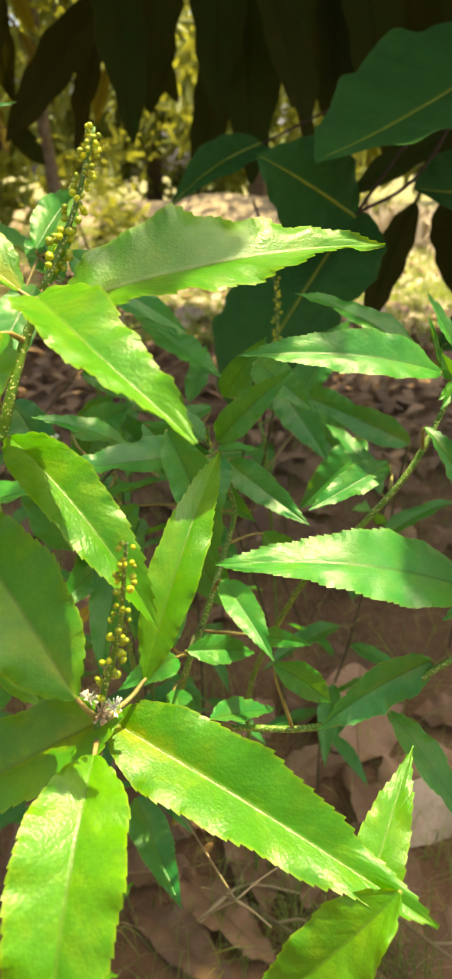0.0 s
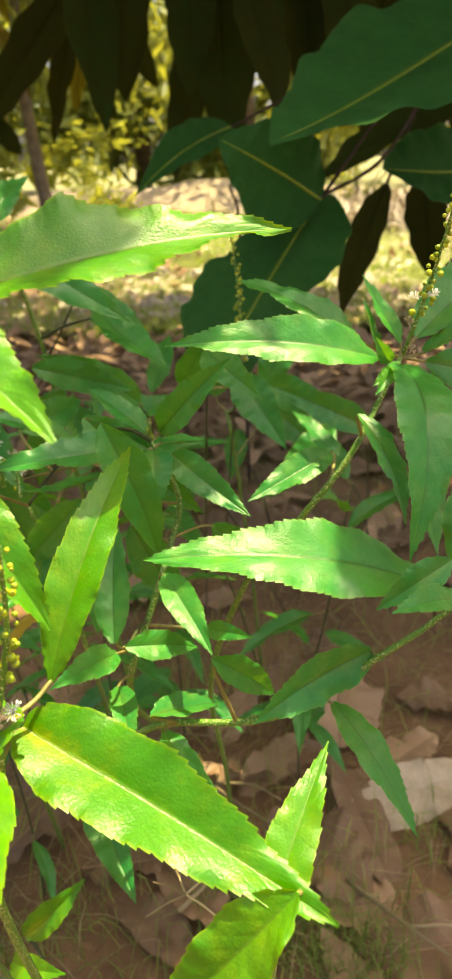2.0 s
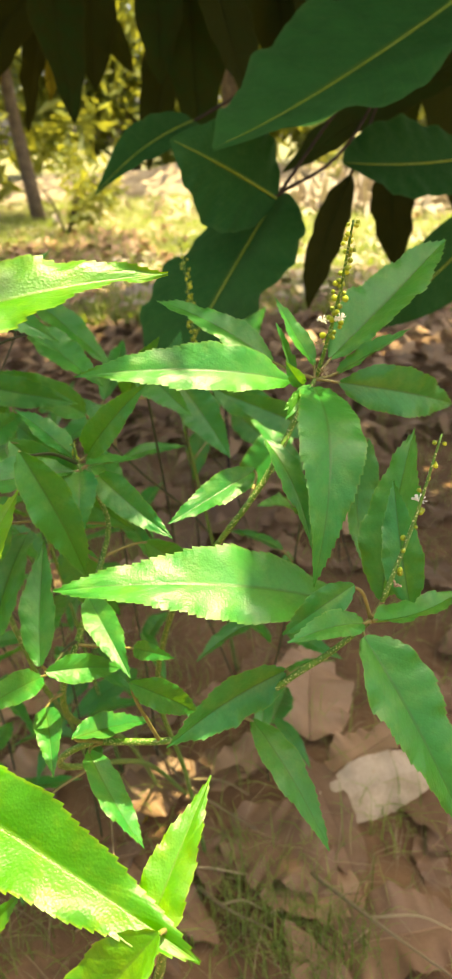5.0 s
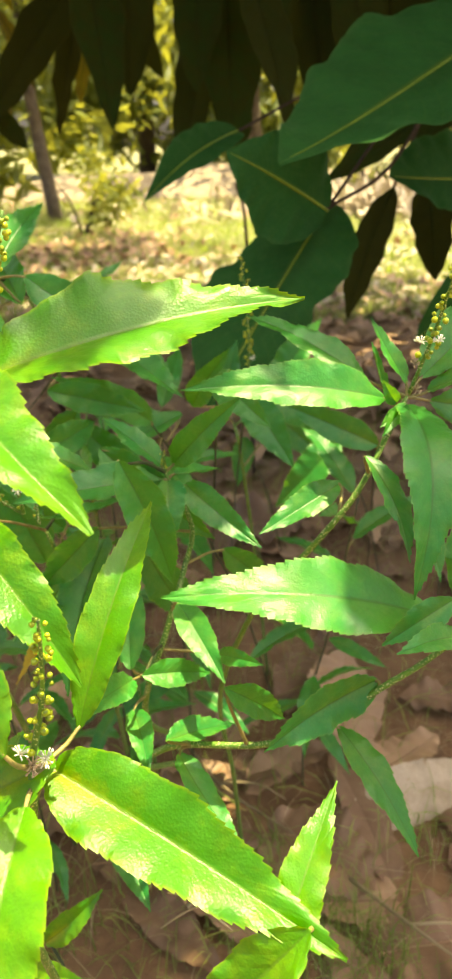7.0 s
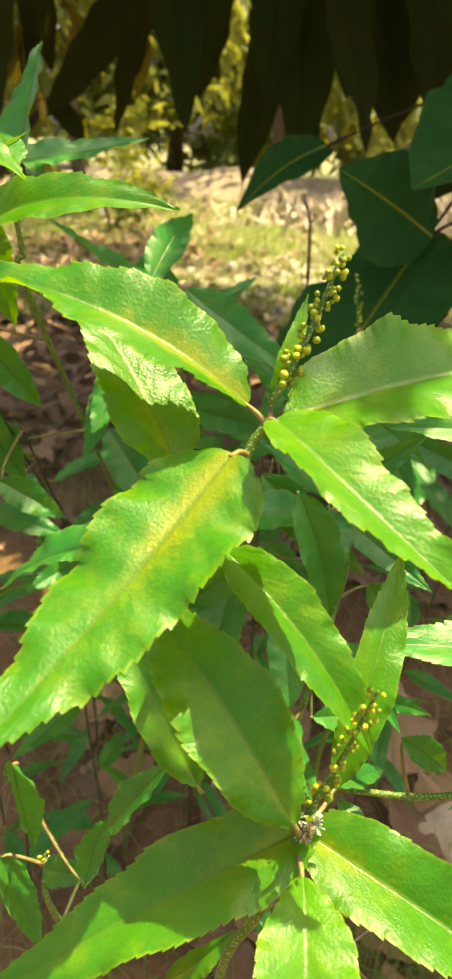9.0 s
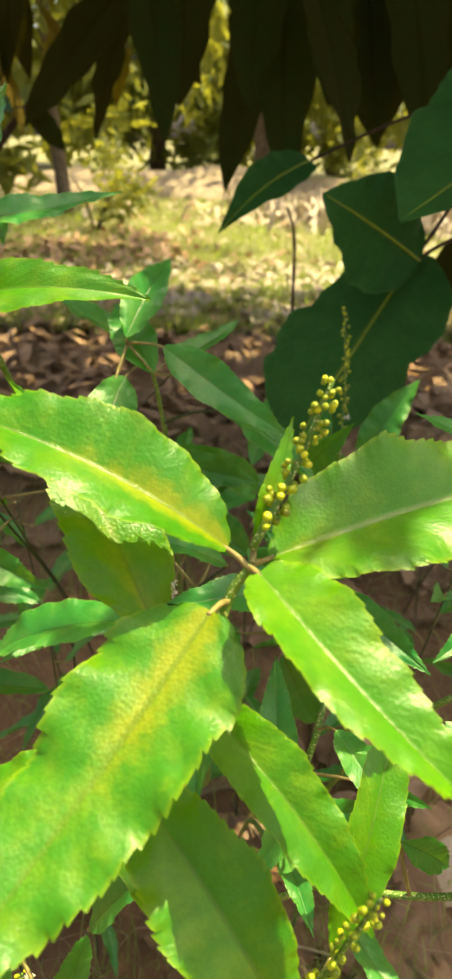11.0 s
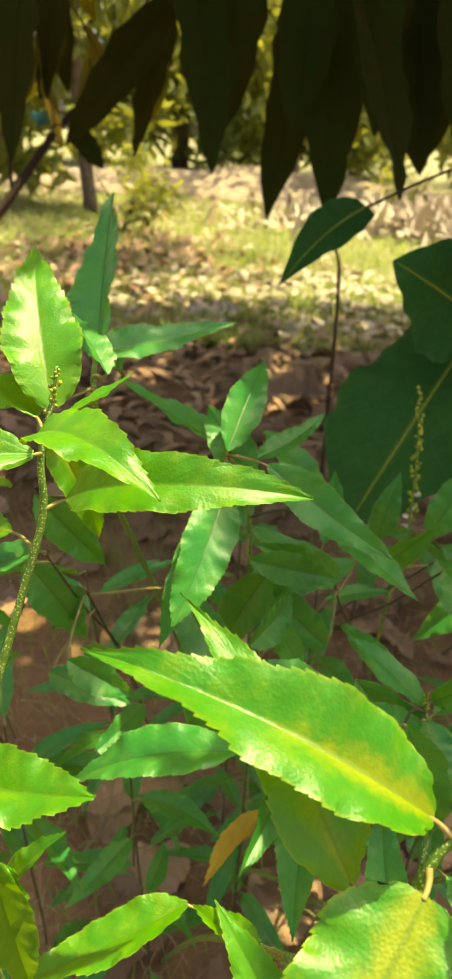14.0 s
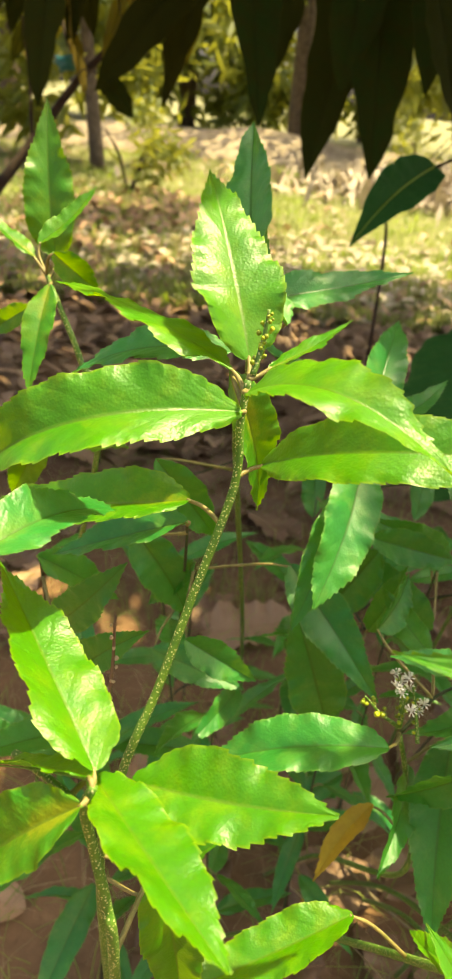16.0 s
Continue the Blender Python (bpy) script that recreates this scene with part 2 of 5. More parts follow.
        if side is None:
            side = way.orthogonal().normalized()
        side = (side - way * side.dot(way)).normalized()
        up = way.cross(side)
        for k in range(sides):
            a = 2 * math.pi * k / sides
            verts.append(p + (side * math.cos(a) + up * math.sin(a)) * radii[i])
    for i in range(len(pts) - 1):
        for k in range(sides):
            a, b = i * sides + k, i * sides + (k + 1) % sides
            faces.append((a, b, b + sides, a + sides))
    faces.append(tuple(range(sides))[::-1])
    faces.append(tuple(range((len(pts) - 1) * sides, len(pts) * sides)))
    return verts, faces


def glide(points, steps=6):
    """A smooth line through points (Catmull-Rom)."""
    p = [Vector(q) for q in points]
    p = [p[0] * 2 - p[1]] + p + [p[-1] * 2 - p[-2]]
    out = []
    for i in range(1, len(p) - 2):
        for k in range(steps):
            t = k / steps
            out.append(0.5 * ((2 * p[i]) + (p[i + 1] - p[i - 1]) * t + (2 * p[i - 1] - 5 * p[i] + 4 * p[i + 1] - p[i + 2]) * t * t
                              + (3 * p[i] - p[i - 1] - 3 * p[i + 1] + p[i + 2]) * t ** 3))
    out.append(p[-2])
    return out


def blade_shape(s, front, back):
    peak = front / (front + back)
    top = peak ** front * (1 - peak) ** back
    return (max(s, 0.0) ** front * max(1 - s, 0.0) ** back) / top


def blade(length, width, sag, rng, front=0.54, back=1.0, fold=0.22, teeth=26, tooth=0.06, wave=0.05, cols=4, curl=0.0, edge=0.0, pucker=0.0, bend=None):
    """A leaf blade along +x, its upper face to +z: verts, faces, uvs, and the line of its midrib.
    Each tooth rises slowly towards the tip and drops back at once."""
    step = 3
    rows = teeth * step
    verts, faces, uvs, rib = [], [], [], []
    ph = [rng.uniform(0, 6.28) for _ in range(6)]
    side_bend = rng.uniform(-0.03, 0.03) if bend is None else bend
    lean = rng.uniform(-0.12, 0.12)
    size = [[rng.uniform(0.35, 1.5) for _ in range(teeth + 1)] for _ in (0, 1)]
    n = cols * 2 + 1
    for i in range(rows + 1):
        s = i / rows
        half = 0.5 * width * blade_shape(min(max(s, 0.004), 0.9985), front, back)
        zc = 4 * sag * length * s * (1 - s) + curl * length * (s * s * s - s)
        yc = side_bend * length * math.sin(math.pi * s)
        rib.append((s * length, yc, zc))
        saw = (-0.55, 0.25, 1.0)[i % step]
        for j in range(n):
            u = (j - cols) / cols
            # the inmost columns lie close to the midrib, so that the fold is crisp
            u = math.copysign((abs(u) * cols - 1) / (cols - 1) * 0.93 + 0.07, u) if j != cols else 0.0
            k, m = abs(u), int(u > 0)
            lobe = edge * (math.sin(27 * s + ph[m]) + 0.7 * math.sin(13 * s + ph[3 - m]))
            h = half * (1 + lobe * k)
            x = s * length
            if k == 1:
                bite = tooth * saw * size[m][i // step]
                h += bite * (0.6 * half + 0.2 * width * min(1, half / (0.1 * width)) * 0.5)
                x += (0.4 * length / teeth if i % step == 2 and tooth > 0.03 else 0.0)
            f = fold * (1 + lean * (1 if u > 0 else -1))
            z = zc + f * half * k - 0.14 * half * k * k
            ripple = math.sin(11 * s + ph[m]) + 0.6 * math.sin(23 * s + ph[2 + m]) + 0.45 * math.sin(47 * s + ph[4 + m])
            z += wave * width * k * k * ripple * min(1.0, half / (0.25 * width))
            # the blade swells between its side veins
            z += 0.007 * width * math.sin(62 * (s - 0.16 * k) + ph[0]) * math.sin(math.pi * min(1, k * 1.02)) * min(1.0, half / (0.3 * width))
            z += pucker * width * k * noise.noise(Vector((s * 6 + ph[0], u * 1.6, ph[1])))
            verts.append((x, yc + u * h, z))
            uvs.append((s, 0.5 + 0.5 * u))
    for i in range(rows):
        for j in range(n - 1):
            a = i * n + j
            faces.append((a, a + n, a + n + 1, a + 1))
    return verts, faces, uvs, rib


def leaf_pose(base, tip, roll):
    """x from base to tip, z the upper face: upright for a lying leaf, towards -y for a standing one; roll turns it about x."""
    base, ax = Vector(base), (Vector(tip) - Vector(base)).normalized()
    ref = Vector((0, 0, 1)) - ax * ax.z
    if ref.length < 0.35:
        ref = Vector((0, -1, 0)) + ax * ax.y
    ref.normalize()
    side = ax.cross(ref)
    r = radians(roll)
    z = ref * math.cos(r) + side * math.sin(r)
    y = z.cross(ax)
    return Matrix(((ax.x, y.x, z.x, base.x), (ax.y, y.y, z.y, base.y), (ax.z, y.z, z.z, base.z), (0, 0, 0, 1)))


# ---- weeds with toothed leaves ----
stems = {}
kind_of_leaf = {}
leaf_rng = random.Random(11)


def weed(label, line, r0=0.0008, r1=0.0014, material=None, leaves=None):
    """A weed on its stem: an Empty at its foot and the stem, from the shoot tip down to the ground."""
    foot = Vector(line[-1])
    ob = tagged(new("weed"), label, "weed", "weeds")
    kind_of_leaf[ob.name] = leaves or WEED_LEAF
    ob.matrix_basis = Matrix.Translation(foot)
    pts = glide(line, 8)
    n = len(pts)
    v, f = tube([p - foot for p in pts], [r0 + (r1 - r0) * (i / (n - 1)) ** 0.6 for i in range(n)], 10)
    part("stem", mesh_of("stem", v, f, material or STEM), ob)
    stems[ob.name] = (foot, pts)
    return ob


def twig_of(plant, line, r0=0.0007, r1=0.0011, material=None):
    foot, pts = stems[plant.name]
    more = glide(line, 6)
    v, f = tube([p - foot for p in more], [r0 + (r1 - r0) * i / (len(more) - 1) for i in range(len(more))], 8)
    part("side_stem", mesh_of("side_stem", v, f, material or STEM), plant)
    stems[plant.name] = (foot, pts + more)


def leaf(plant, base, tip, width, roll, sag=0.05, fold=None, front=0.60, back=1.1, material=None, label="", bend=None):
    """A toothed leaf with its midrib and the stalk that joins it to the stem."""
    foot, pts = stems[plant.name]
    b, t = Vector(base), Vector(tip)
    length = (t - b).length
    m = leaf_pose(b - foot, t - foot, roll)
    rng = random.Random(int(b.x * 1e4) * 31 + int(t.z * 1e4))
    if fold is None:
        fold = rng.uniform(0.36, 0.62)
    teeth = max(10, int(length / rng.uniform(0.0021, 0.0026)))
    v, f, uv, rib = blade(length, width, sag, rng, front, back, fold, teeth, 0.042, 0.050, 6, 0.0, 0.034, 0.050, bend)
    ob = part("leaf", mesh_of("leaf", v, f, material or kind_of_leaf.get(plant.name, WEED_LEAF), uv), plant, m, label)
    n = len(rib)
    rv, rf = tube([(x, y, z - 0.00036) for x, y, z in rib[:-2]], [0.00036 * (1 - 0.85 * i / n) for i in range(n - 2)], 6)
    part("midrib", mesh_of("midrib", rv, rf, MIDRIB), ob)
    # the stalk meets the stem a little below the blade
    near = min(pts, key=lambda p: (p - b).length + 0.5 * max(0, p.z - b.z + 0.003))
    inv = m.inverted()
    a = inv @ (near - foot)
    knee = Vector((-min(0.003, 0.25 * a.length), 0, -0.0005)).lerp(a * 0.5, 0.6)
    line = glide([Vector((0.0008, 0, 0)), knee, a], 5)
    sv, sf = tube(line, [0.00045 + 0.00025 * i / (len(line) - 1) for i in range(len(line))], 7)
    part("petiole", mesh_of("petiole", sv, sf, PETIOLE), ob)
    return ob


def ball(r, rings=5, sides=8):
    v, f = [(0, 0, -r)], []
    for i in range(1, rings):
        a = math.pi * i / rings
        for k in range(sides):
            c = 2 * math.pi * k / sides
            q = r * (1 + 0.06 * math.cos(3 * c))
            v.append((q * math.sin(a) * math.cos(c), q * math.sin(a) * math.sin(c), -r * math.cos(a)))
    v.append((0, 0, r * 1.06))
    for k in range(sides):
        f.append((0, 1 + (k + 1) % sides, 1 + k))
        for i in range(rings - 2):
            p, q = 1 + i * sides + k, 1 + i * sides + (k + 1) % sides
            f.append((p, q, q + sides, p + sides))
        f.append((1 + (rings - 2) * sides + k, 1 + (rings - 2) * sides + (k + 1) % sides, len(v) - 1))
    return v, f


BUD_MESH = mesh_of("bud", *ball(0.001, 8, 12), BUD)
BUD_HUSK = mesh_of("dried_bud", *ball(0.001, 5, 8), DRIED)


def tuft_mesh(name, count, reach, thick, material, seed):
    rng = random.Random(seed)
    v, f = [], []
    for i in range(count):
        way = Vector((rng.uniform(-1, 1), rng.uniform(-1, 1), rng.uniform(0.1, 1.2))).normalized()
        q, g = tube([(0, 0, 0), way * reach * 0.6, way * reach + Vector((0, 0, -0.1 * reach))], [thick, thick * 0.8, thick * 1.5], 5)
        f += [tuple(k + len(v) for k in face) for face in g]
        v += q
    return mesh_of(name, v, f, material)


FLOWER_MESH = tuft_mesh("flower", 22, 0.0024, 0.00014, FLOWER, 5)
DRIED_MESH = tuft_mesh("dried_flower", 9, 0.0022, 0.00022, DRIED, 6)


def spike(plant, base, top, buds, size=1.0, flowers=(), dried=(), seed=1, bare=0.12, spread=1.0):
    """A flower spike: a thin axis with round buds about it, some open white flowers and dried ones at the foot."""
    foot = stems[plant.name][0]
    rng = random.Random(seed)
    b, t = Vector(base), Vector(top)
    way = t - b
    side = way.orthogonal().normalized()
    up = way.normalized().cross(side)
    mid = b.lerp(t, 0.5) + side * way.length * 0.04
    line = glide([b, mid, t], 8)
    m = Matrix.Translation(b - foot)
    v, f = tube([p - b for p in line], [0.0008 - 0.00045 * i / (len(line) - 1) for i in range(len(line))], 8)
    ob = part("flower_spike", mesh_of("flower_spike", v, f, STEM), plant, m)

    def spot(s, out):
        k = s * (len(line) - 1)
        i = min(int(k), len(line) - 2)
        p = line[i].lerp(line[i + 1], k - i)
        a = rng.uniform(0, 6.283)
        return p + (side * math.cos(a) + up * math.sin(a)) * out - b

    for i in range(buds):
        s = bare + (1 - bare) * ((i + rng.random()) / buds) ** 0.85
        k = 0.88 * size * (1.12 - 0.42 * s) * rng.uniform(0.68, 1.15)
        p = spot(s, (0.0009 + 0.0012 * rng.random() * spread) * size * (1.15 - 0.5 * s) + 0.0003)
        part("bud", BUD_MESH, ob, Matrix.LocRotScale(p, Euler((rng.uniform(0, 6), rng.uniform(0, 6), 0)), (k, k, k)))
    for s in flowers:
        part("flower", FLOWER_MESH, ob, Matrix.LocRotScale(spot(s, 0.003), Euler((rng.uniform(-0.6, 0.6), rng.uniform(-0.6, 0.6), 0)), None), "small white flower")
    for s in dried:
        part("dried_flower", DRIED_MESH, ob, Matrix.LocRotScale(spot(s, 0.002), Euler((rng.uniform(-1, 1), rng.uniform(-1, 1), 0)), None), "withered pale flower")
    return ob


def dead_spike(plant, base, top, seed=1):
    """A thin brown spike with a few shrivelled flowers left on it."""
    foot = stems[plant.name][0]
    rng = random.Random(seed)
    b, t = Vector(base), Vector(top)
    line = glide([b, b.lerp(t, 0.5) + Vector((0.001, 0, 0)), t], 6)
    v, f = tube([p - b for p in line], [0.0008 - 0.0004 * i / (len(line) - 1) for i in range(len(line))], 7)
    ob = part("withered_spike", mesh_of("withered_spike", v, f, DRY_LEAF), plant, Matrix.Translation(b - foot), "thin brown withered flower spike")
    for k in range(13):
        p = line[1 + k * (len(line) - 2) // 13] - b + Vector((rng.uniform(-0.0011, 0.0011), rng.uniform(-0.0011, 0.0011), 0))
        r = rng.uniform(0.35, 0.7)
        part("dried_bud", BUD_HUSK, ob, Matrix.LocRotScale(p, Euler((rng.uniform(0, 6), 0, 0)), (r, r, r * 1.3)))


def filament(plant, line):
    """A withered pale thread left hanging from the shoot."""
    foot = stems[plant.name][0]
    pts = glide(line, 6)
    v, f = tube([p - foot for p in pts], [0.0005 - 0.00012 * i / (len(pts) - 1) for i in range(len(pts))], 6)
    part("withered_thread", mesh_of("withered_thread", v, f, FLOWER), plant, None, "pale withered thread")


# ---- big-leaved shrub ----
def shrub_leaf(plant, foot, base, tip, width, roll, sag=0.04, curl=0.0, fold=0.25, anchor=None, material=SHRUB_LEAF, rib_material=SHRUB_RIB, edge=0.0, front=0.62, back=0.85, bend=None):
    b, t = Vector(base), Vector(tip)
    length = (t - b).length
    m = leaf_pose(b - foot, t - foot, roll)
    v, f, uv, rib = blade(length, width, sag, leaf_rng, front, back, fold, 18, 0.012, 0.030, 5, curl, edge, 0.02, bend)
    ob = part("leaf", mesh_of("shrub_leaf", v, f, material, uv), plant, m)
    n = len(rib)
    rv, rf = tube([(x, y, z + 0.0004) for x, y, z in rib[:-2]], [0.0013 * (1 - 0.85 * i / n) for i in range(n - 2)], 6)
    part("midrib", mesh_of("shrub_midrib", rv, rf, rib_material), ob)
    if anchor is not None:
        a = m.inverted() @ (Vector(anchor) - foot)
        line = glide([Vector((0.002, 0, 0)), Vector((-0.03, 0, 0.0)).lerp(a, 0.3), a], 6)
        sv, sf = tube(line, [0.0014] * len(line), 7)
        part("petiole", mesh_of("shrub_petiole", sv, sf, TWIG), ob)
    return ob


# ---- ground ----
def height_at(x, y):
    return 0.012 * noise.noise(Vector((x * 3, y * 3, 0))) + 0.05 * noise.noise(Vector((x * 0.4, y * 0.4, 3))) * min(1, abs(y) / 6) - 0.004


def ground_sheet():
    xs = [math.sinh(v) * 0.12 for v in np.linspace(-7.4, 7.4, 150)]
    ys = [0.3 + math.sinh(v) * 0.12 for v in np.linspace(-7.4, 7.4, 150)]
    v = [(x, y, height_at(x, y)) for y in ys for x in xs]
    n = len(xs)
    f = [(j * n + i, j * n + i + 1, (j + 1) * n + i + 1, (j + 1) * n + i) for j in range(len(ys) - 1) for i in range(n - 1)]
    ob = new("ground", mesh_of("ground", v, f, SOIL))
    return tagged(ob, "reddish brown bare earth with patchy grass", "ground", kind="structure")


ground_sheet()
plant = weed("tall green weed with sunlit toothed leaves and a bud spike", [(0.0025, 0.1811, 0.4346), (-0.0016, 0.1797, 0.4274), (-0.0066, 0.1740, 0.4102), (-0.0136, 0.1817, 0.3910), (-0.0418, 0.2909, 0.2105), (-0.0700, 0.4000, -0.0100)], leaves=SUNLIT_YELLOWING_LEAF)
leaf(plant, (-0.0020, 0.1823, 0.4370), (-0.0663, 0.1984, 0.4561), 0.0197, -17, 0.118, 0.61, 0.53, 1.27, bend=0.018)
leaf(plant, (-0.0044, 0.1723, 0.4307), (-0.0411, 0.1211, 0.4017), 0.0265, -5, -0.034, 0.21, 0.39, 0.99, bend=-0.005)
leaf(plant, (0.0058, 0.1844, 0.4339), (0.0768, 0.2127, 0.4427), 0.0265, 27, 0.044, 0.47, 0.63, 1.29, bend=-0.001)
leaf(plant, (0.0032, 0.1746, 0.4370), (0.0345, 0.1403, 0.4201), 0.0157, 7, 0.068, 0.55, 0.33, 0.81, bend=-0.060)
leaf(plant, (-0.0149, 0.1783, 0.4231), (-0.0500, 0.2210, 0.4536), 0.0178, -6, 0.094, 0.26, 0.51, 1.50, bend=-0.011)
leaf(plant, (-0.0058, 0.1741, 0.4090), (0.0257, 0.1516, 0.3775), 0.0133, 20, 0.107, 0.57, 0.53, 0.90, bend=0.008)
leaf(plant, (-0.0459, 0.2301, 0.3327), (-0.0985, 0.2132, 0.3130), 0.0164, 4, -0.023)
leaf(plant, (-0.0251, 0.2082, 0.3519), (-0.0437, 0.2050, 0.3723), 0.0077, -19, -0.075)
spike(plant, (0.0024, 0.1823, 0.4370), (0.0143, 0.1880, 0.4664), 64, 0.92, seed=2, spread=1.35)
leaf(plant, (0.0030, 0.1847, 0.4375), (0.0092, 0.1973, 0.4560), 0.0042, 20, 0.06, 0.5)

plant = weed("low green weed with broad bright leaves and withered flowers", [(0.0129, 0.1488, 0.3572), (0.0121, 0.1476, 0.3473), (0.0079, 0.1509, 0.3281), (-0.0006, 0.1581, 0.2860), (-0.0003, 0.1841, 0.1580), (0.0000, 0.2100, -0.0100)], leaves=SUNLIT_YELLOWING_LEAF)
leaf(plant, (0.0152, 0.1550, 0.3500), (0.0781, 0.1222, 0.3317), 0.0196, 24, -0.002, 0.66, 0.36, 0.92, bend=0.010)
leaf(plant, (0.0136, 0.1398, 0.3562), (0.0104, 0.0979, 0.3266), 0.0193, -7, 0.171, 0.55, 0.57, 0.90, bend=-0.002)
leaf(plant, (0.0174, 0.1512, 0.3569), (-0.0522, 0.1264, 0.3289), 0.0193, -16, 0.011, 0.41, 0.48, 1.18, bend=-0.008)
leaf(plant, (0.0215, 0.1586, 0.3584), (0.0375, 0.1967, 0.3962), 0.0109, 20, 0.125, 0.57, 0.70, 0.97, bend=0.011)
leaf(plant, (0.0109, 0.1415, 0.3687), (-0.0256, 0.1753, 0.3990), 0.0200, -28, 0.079, 0.48, 0.62, 1.04, bend=-0.025)
leaf(plant, (-0.0187, 0.1901, 0.2096), (0.0040, 0.1771, 0.2242), 0.0086, 31, 0.050)
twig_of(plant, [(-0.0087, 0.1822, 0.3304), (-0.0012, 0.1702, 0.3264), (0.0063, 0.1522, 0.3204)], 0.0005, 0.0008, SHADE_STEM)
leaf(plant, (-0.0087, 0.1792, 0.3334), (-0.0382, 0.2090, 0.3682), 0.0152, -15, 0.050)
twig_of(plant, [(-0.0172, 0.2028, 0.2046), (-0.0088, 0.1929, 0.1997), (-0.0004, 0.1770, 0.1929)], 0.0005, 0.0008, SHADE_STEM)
leaf(plant, (-0.0172, 0.1998, 0.2076), (0.0056, 0.2059, 0.2292), 0.0099, 47, 0.050)
spike(plant, (0.0132, 0.1486, 0.3590), (0.0222, 0.1430, 0.4010), 48, 0.92, (0.03, 0.10), (0.02, 0.05, 0.09, 0.12, 0.16, 0.2), seed=3, spread=1.2)

plant = weed("slender green weed in half shade with a flowering spike", [(0.1198, 0.2719, 0.3959), (0.1118, 0.2639, 0.3839), (0.1003, 0.2543, 0.3666), (0.0842, 0.2544, 0.3438), (0.0663, 0.2674, 0.3109), (0.0495, 0.3033, 0.2295), (0.0548, 0.3416, 0.1298), (0.0600, 0.3800, -0.0100)])
leaf(plant, (0.1110, 0.2667, 0.3974), (0.0423, 0.2549, 0.4060), 0.0174, -40, 0.087, 0.41, 0.61, 1.10, bend=0.007)
leaf(plant, (0.1061, 0.2773, 0.4008), (0.0654, 0.3104, 0.4166), 0.0125, -18, 0.062, 0.39, 0.63, 1.09, bend=0.006)
leaf(plant, (0.1254, 0.2763, 0.4013), (0.1713, 0.3080, 0.4334), 0.0215, 17, 0.026, 0.53, 0.65, 0.98, bend=-0.022)
leaf(plant, (0.1278, 0.2714, 0.3943), (0.1762, 0.2976, 0.3746), 0.0171, 80, 0.094, 0.43, 0.64, 1.07, bend=0.012)
leaf(plant, (0.1186, 0.2672, 0.3946), (0.1117, 0.2129, 0.3523), 0.0198, -16, 0.222, 0.42, 0.60, 1.09, bend=0.007)
leaf(plant, (0.1009, 0.2437, 0.3863), (0.1125, 0.2233, 0.3588), 0.0098, -9, 0.103, 0.42, 0.64, 1.05, bend=-0.003)
leaf(plant, (0.1277, 0.2749, 0.3964), (0.1483, 0.2625, 0.4137), 0.0083, 33, -0.002)
leaf(plant, (0.1198, 0.2733, 0.4001), (0.1075, 0.2824, 0.4213), 0.0073, -13, -0.002)
leaf(plant, (0.1133, 0.2732, 0.3953), (0.1073, 0.2766, 0.4142), 0.0056, 60, -0.005)
leaf(plant, (0.1151, 0.2663, 0.3955), (0.1090, 0.2625, 0.4051), 0.0052, -116, 0.050)
leaf(plant, (0.1152, 0.2632, 0.3940), (0.1072, 0.2546, 0.3916), 0.0050, -47, 0.050)
leaf(plant, (0.1173, 0.2624, 0.3966), (0.1077, 0.2518, 0.3895), 0.0050, -38, 0.050)
leaf(plant, (0.0991, 0.2766, 0.3608), (0.0672, 0.2534, 0.3528), 0.0112, -30, 0.008)
filament(plant, [(0.1186, 0.2655, 0.3941), (0.1192, 0.2534, 0.3922), (0.1207, 0.2466, 0.3875), (0.1194, 0.2426, 0.3839)])
spike(plant, (0.1205, 0.2723, 0.3966), (0.1275, 0.2539, 0.4478), 40, 1.2, (0.36, 0.42), (0.2, 0.05), seed=4, bare=0.2)

plant = weed("sprawling green weed on an arching speckled stem", [(0.1303, 0.2175, 0.3355), (0.1177, 0.2158, 0.3250), (0.1045, 0.2133, 0.3174), (0.0846, 0.2122, 0.3012), (0.0644, 0.2161, 0.2905), (0.0344, 0.2238, 0.2828), (0.0203, 0.2385, 0.2557), (0.0327, 0.3392, 0.1429), (0.0450, 0.4400, -0.0100)])
leaf(plant, (0.1230, 0.2302, 0.3330), (0.0357, 0.2142, 0.3544), 0.0248, -28, 0.115, 0.28, 0.58, 0.99, bend=0.012)
leaf(plant, (0.1232, 0.2110, 0.3536), (0.1021, 0.2075, 0.3397), 0.0091, -49, 0.050)
leaf(plant, (0.1258, 0.2081, 0.3417), (0.1019, 0.1906, 0.3504), 0.0086, -31, 0.056)
leaf(plant, (0.1382, 0.2368, 0.3283), (0.1532, 0.2655, 0.3784), 0.0190, -12, 0.049, 0.45, 0.65, 1.07, bend=-0.003)
leaf(plant, (0.1253, 0.2042, 0.3400), (0.1502, 0.1728, 0.2933), 0.0221, 7, 0.041, 0.49, 0.57, 1.24, bend=0.002)
leaf(plant, (0.1449, 0.2268, 0.3334), (0.1418, 0.2456, 0.3691), 0.0128, -22, 0.050)
leaf(plant, (0.1309, 0.2141, 0.3379), (0.1653, 0.2340, 0.3344), 0.0111, -4, -0.076)
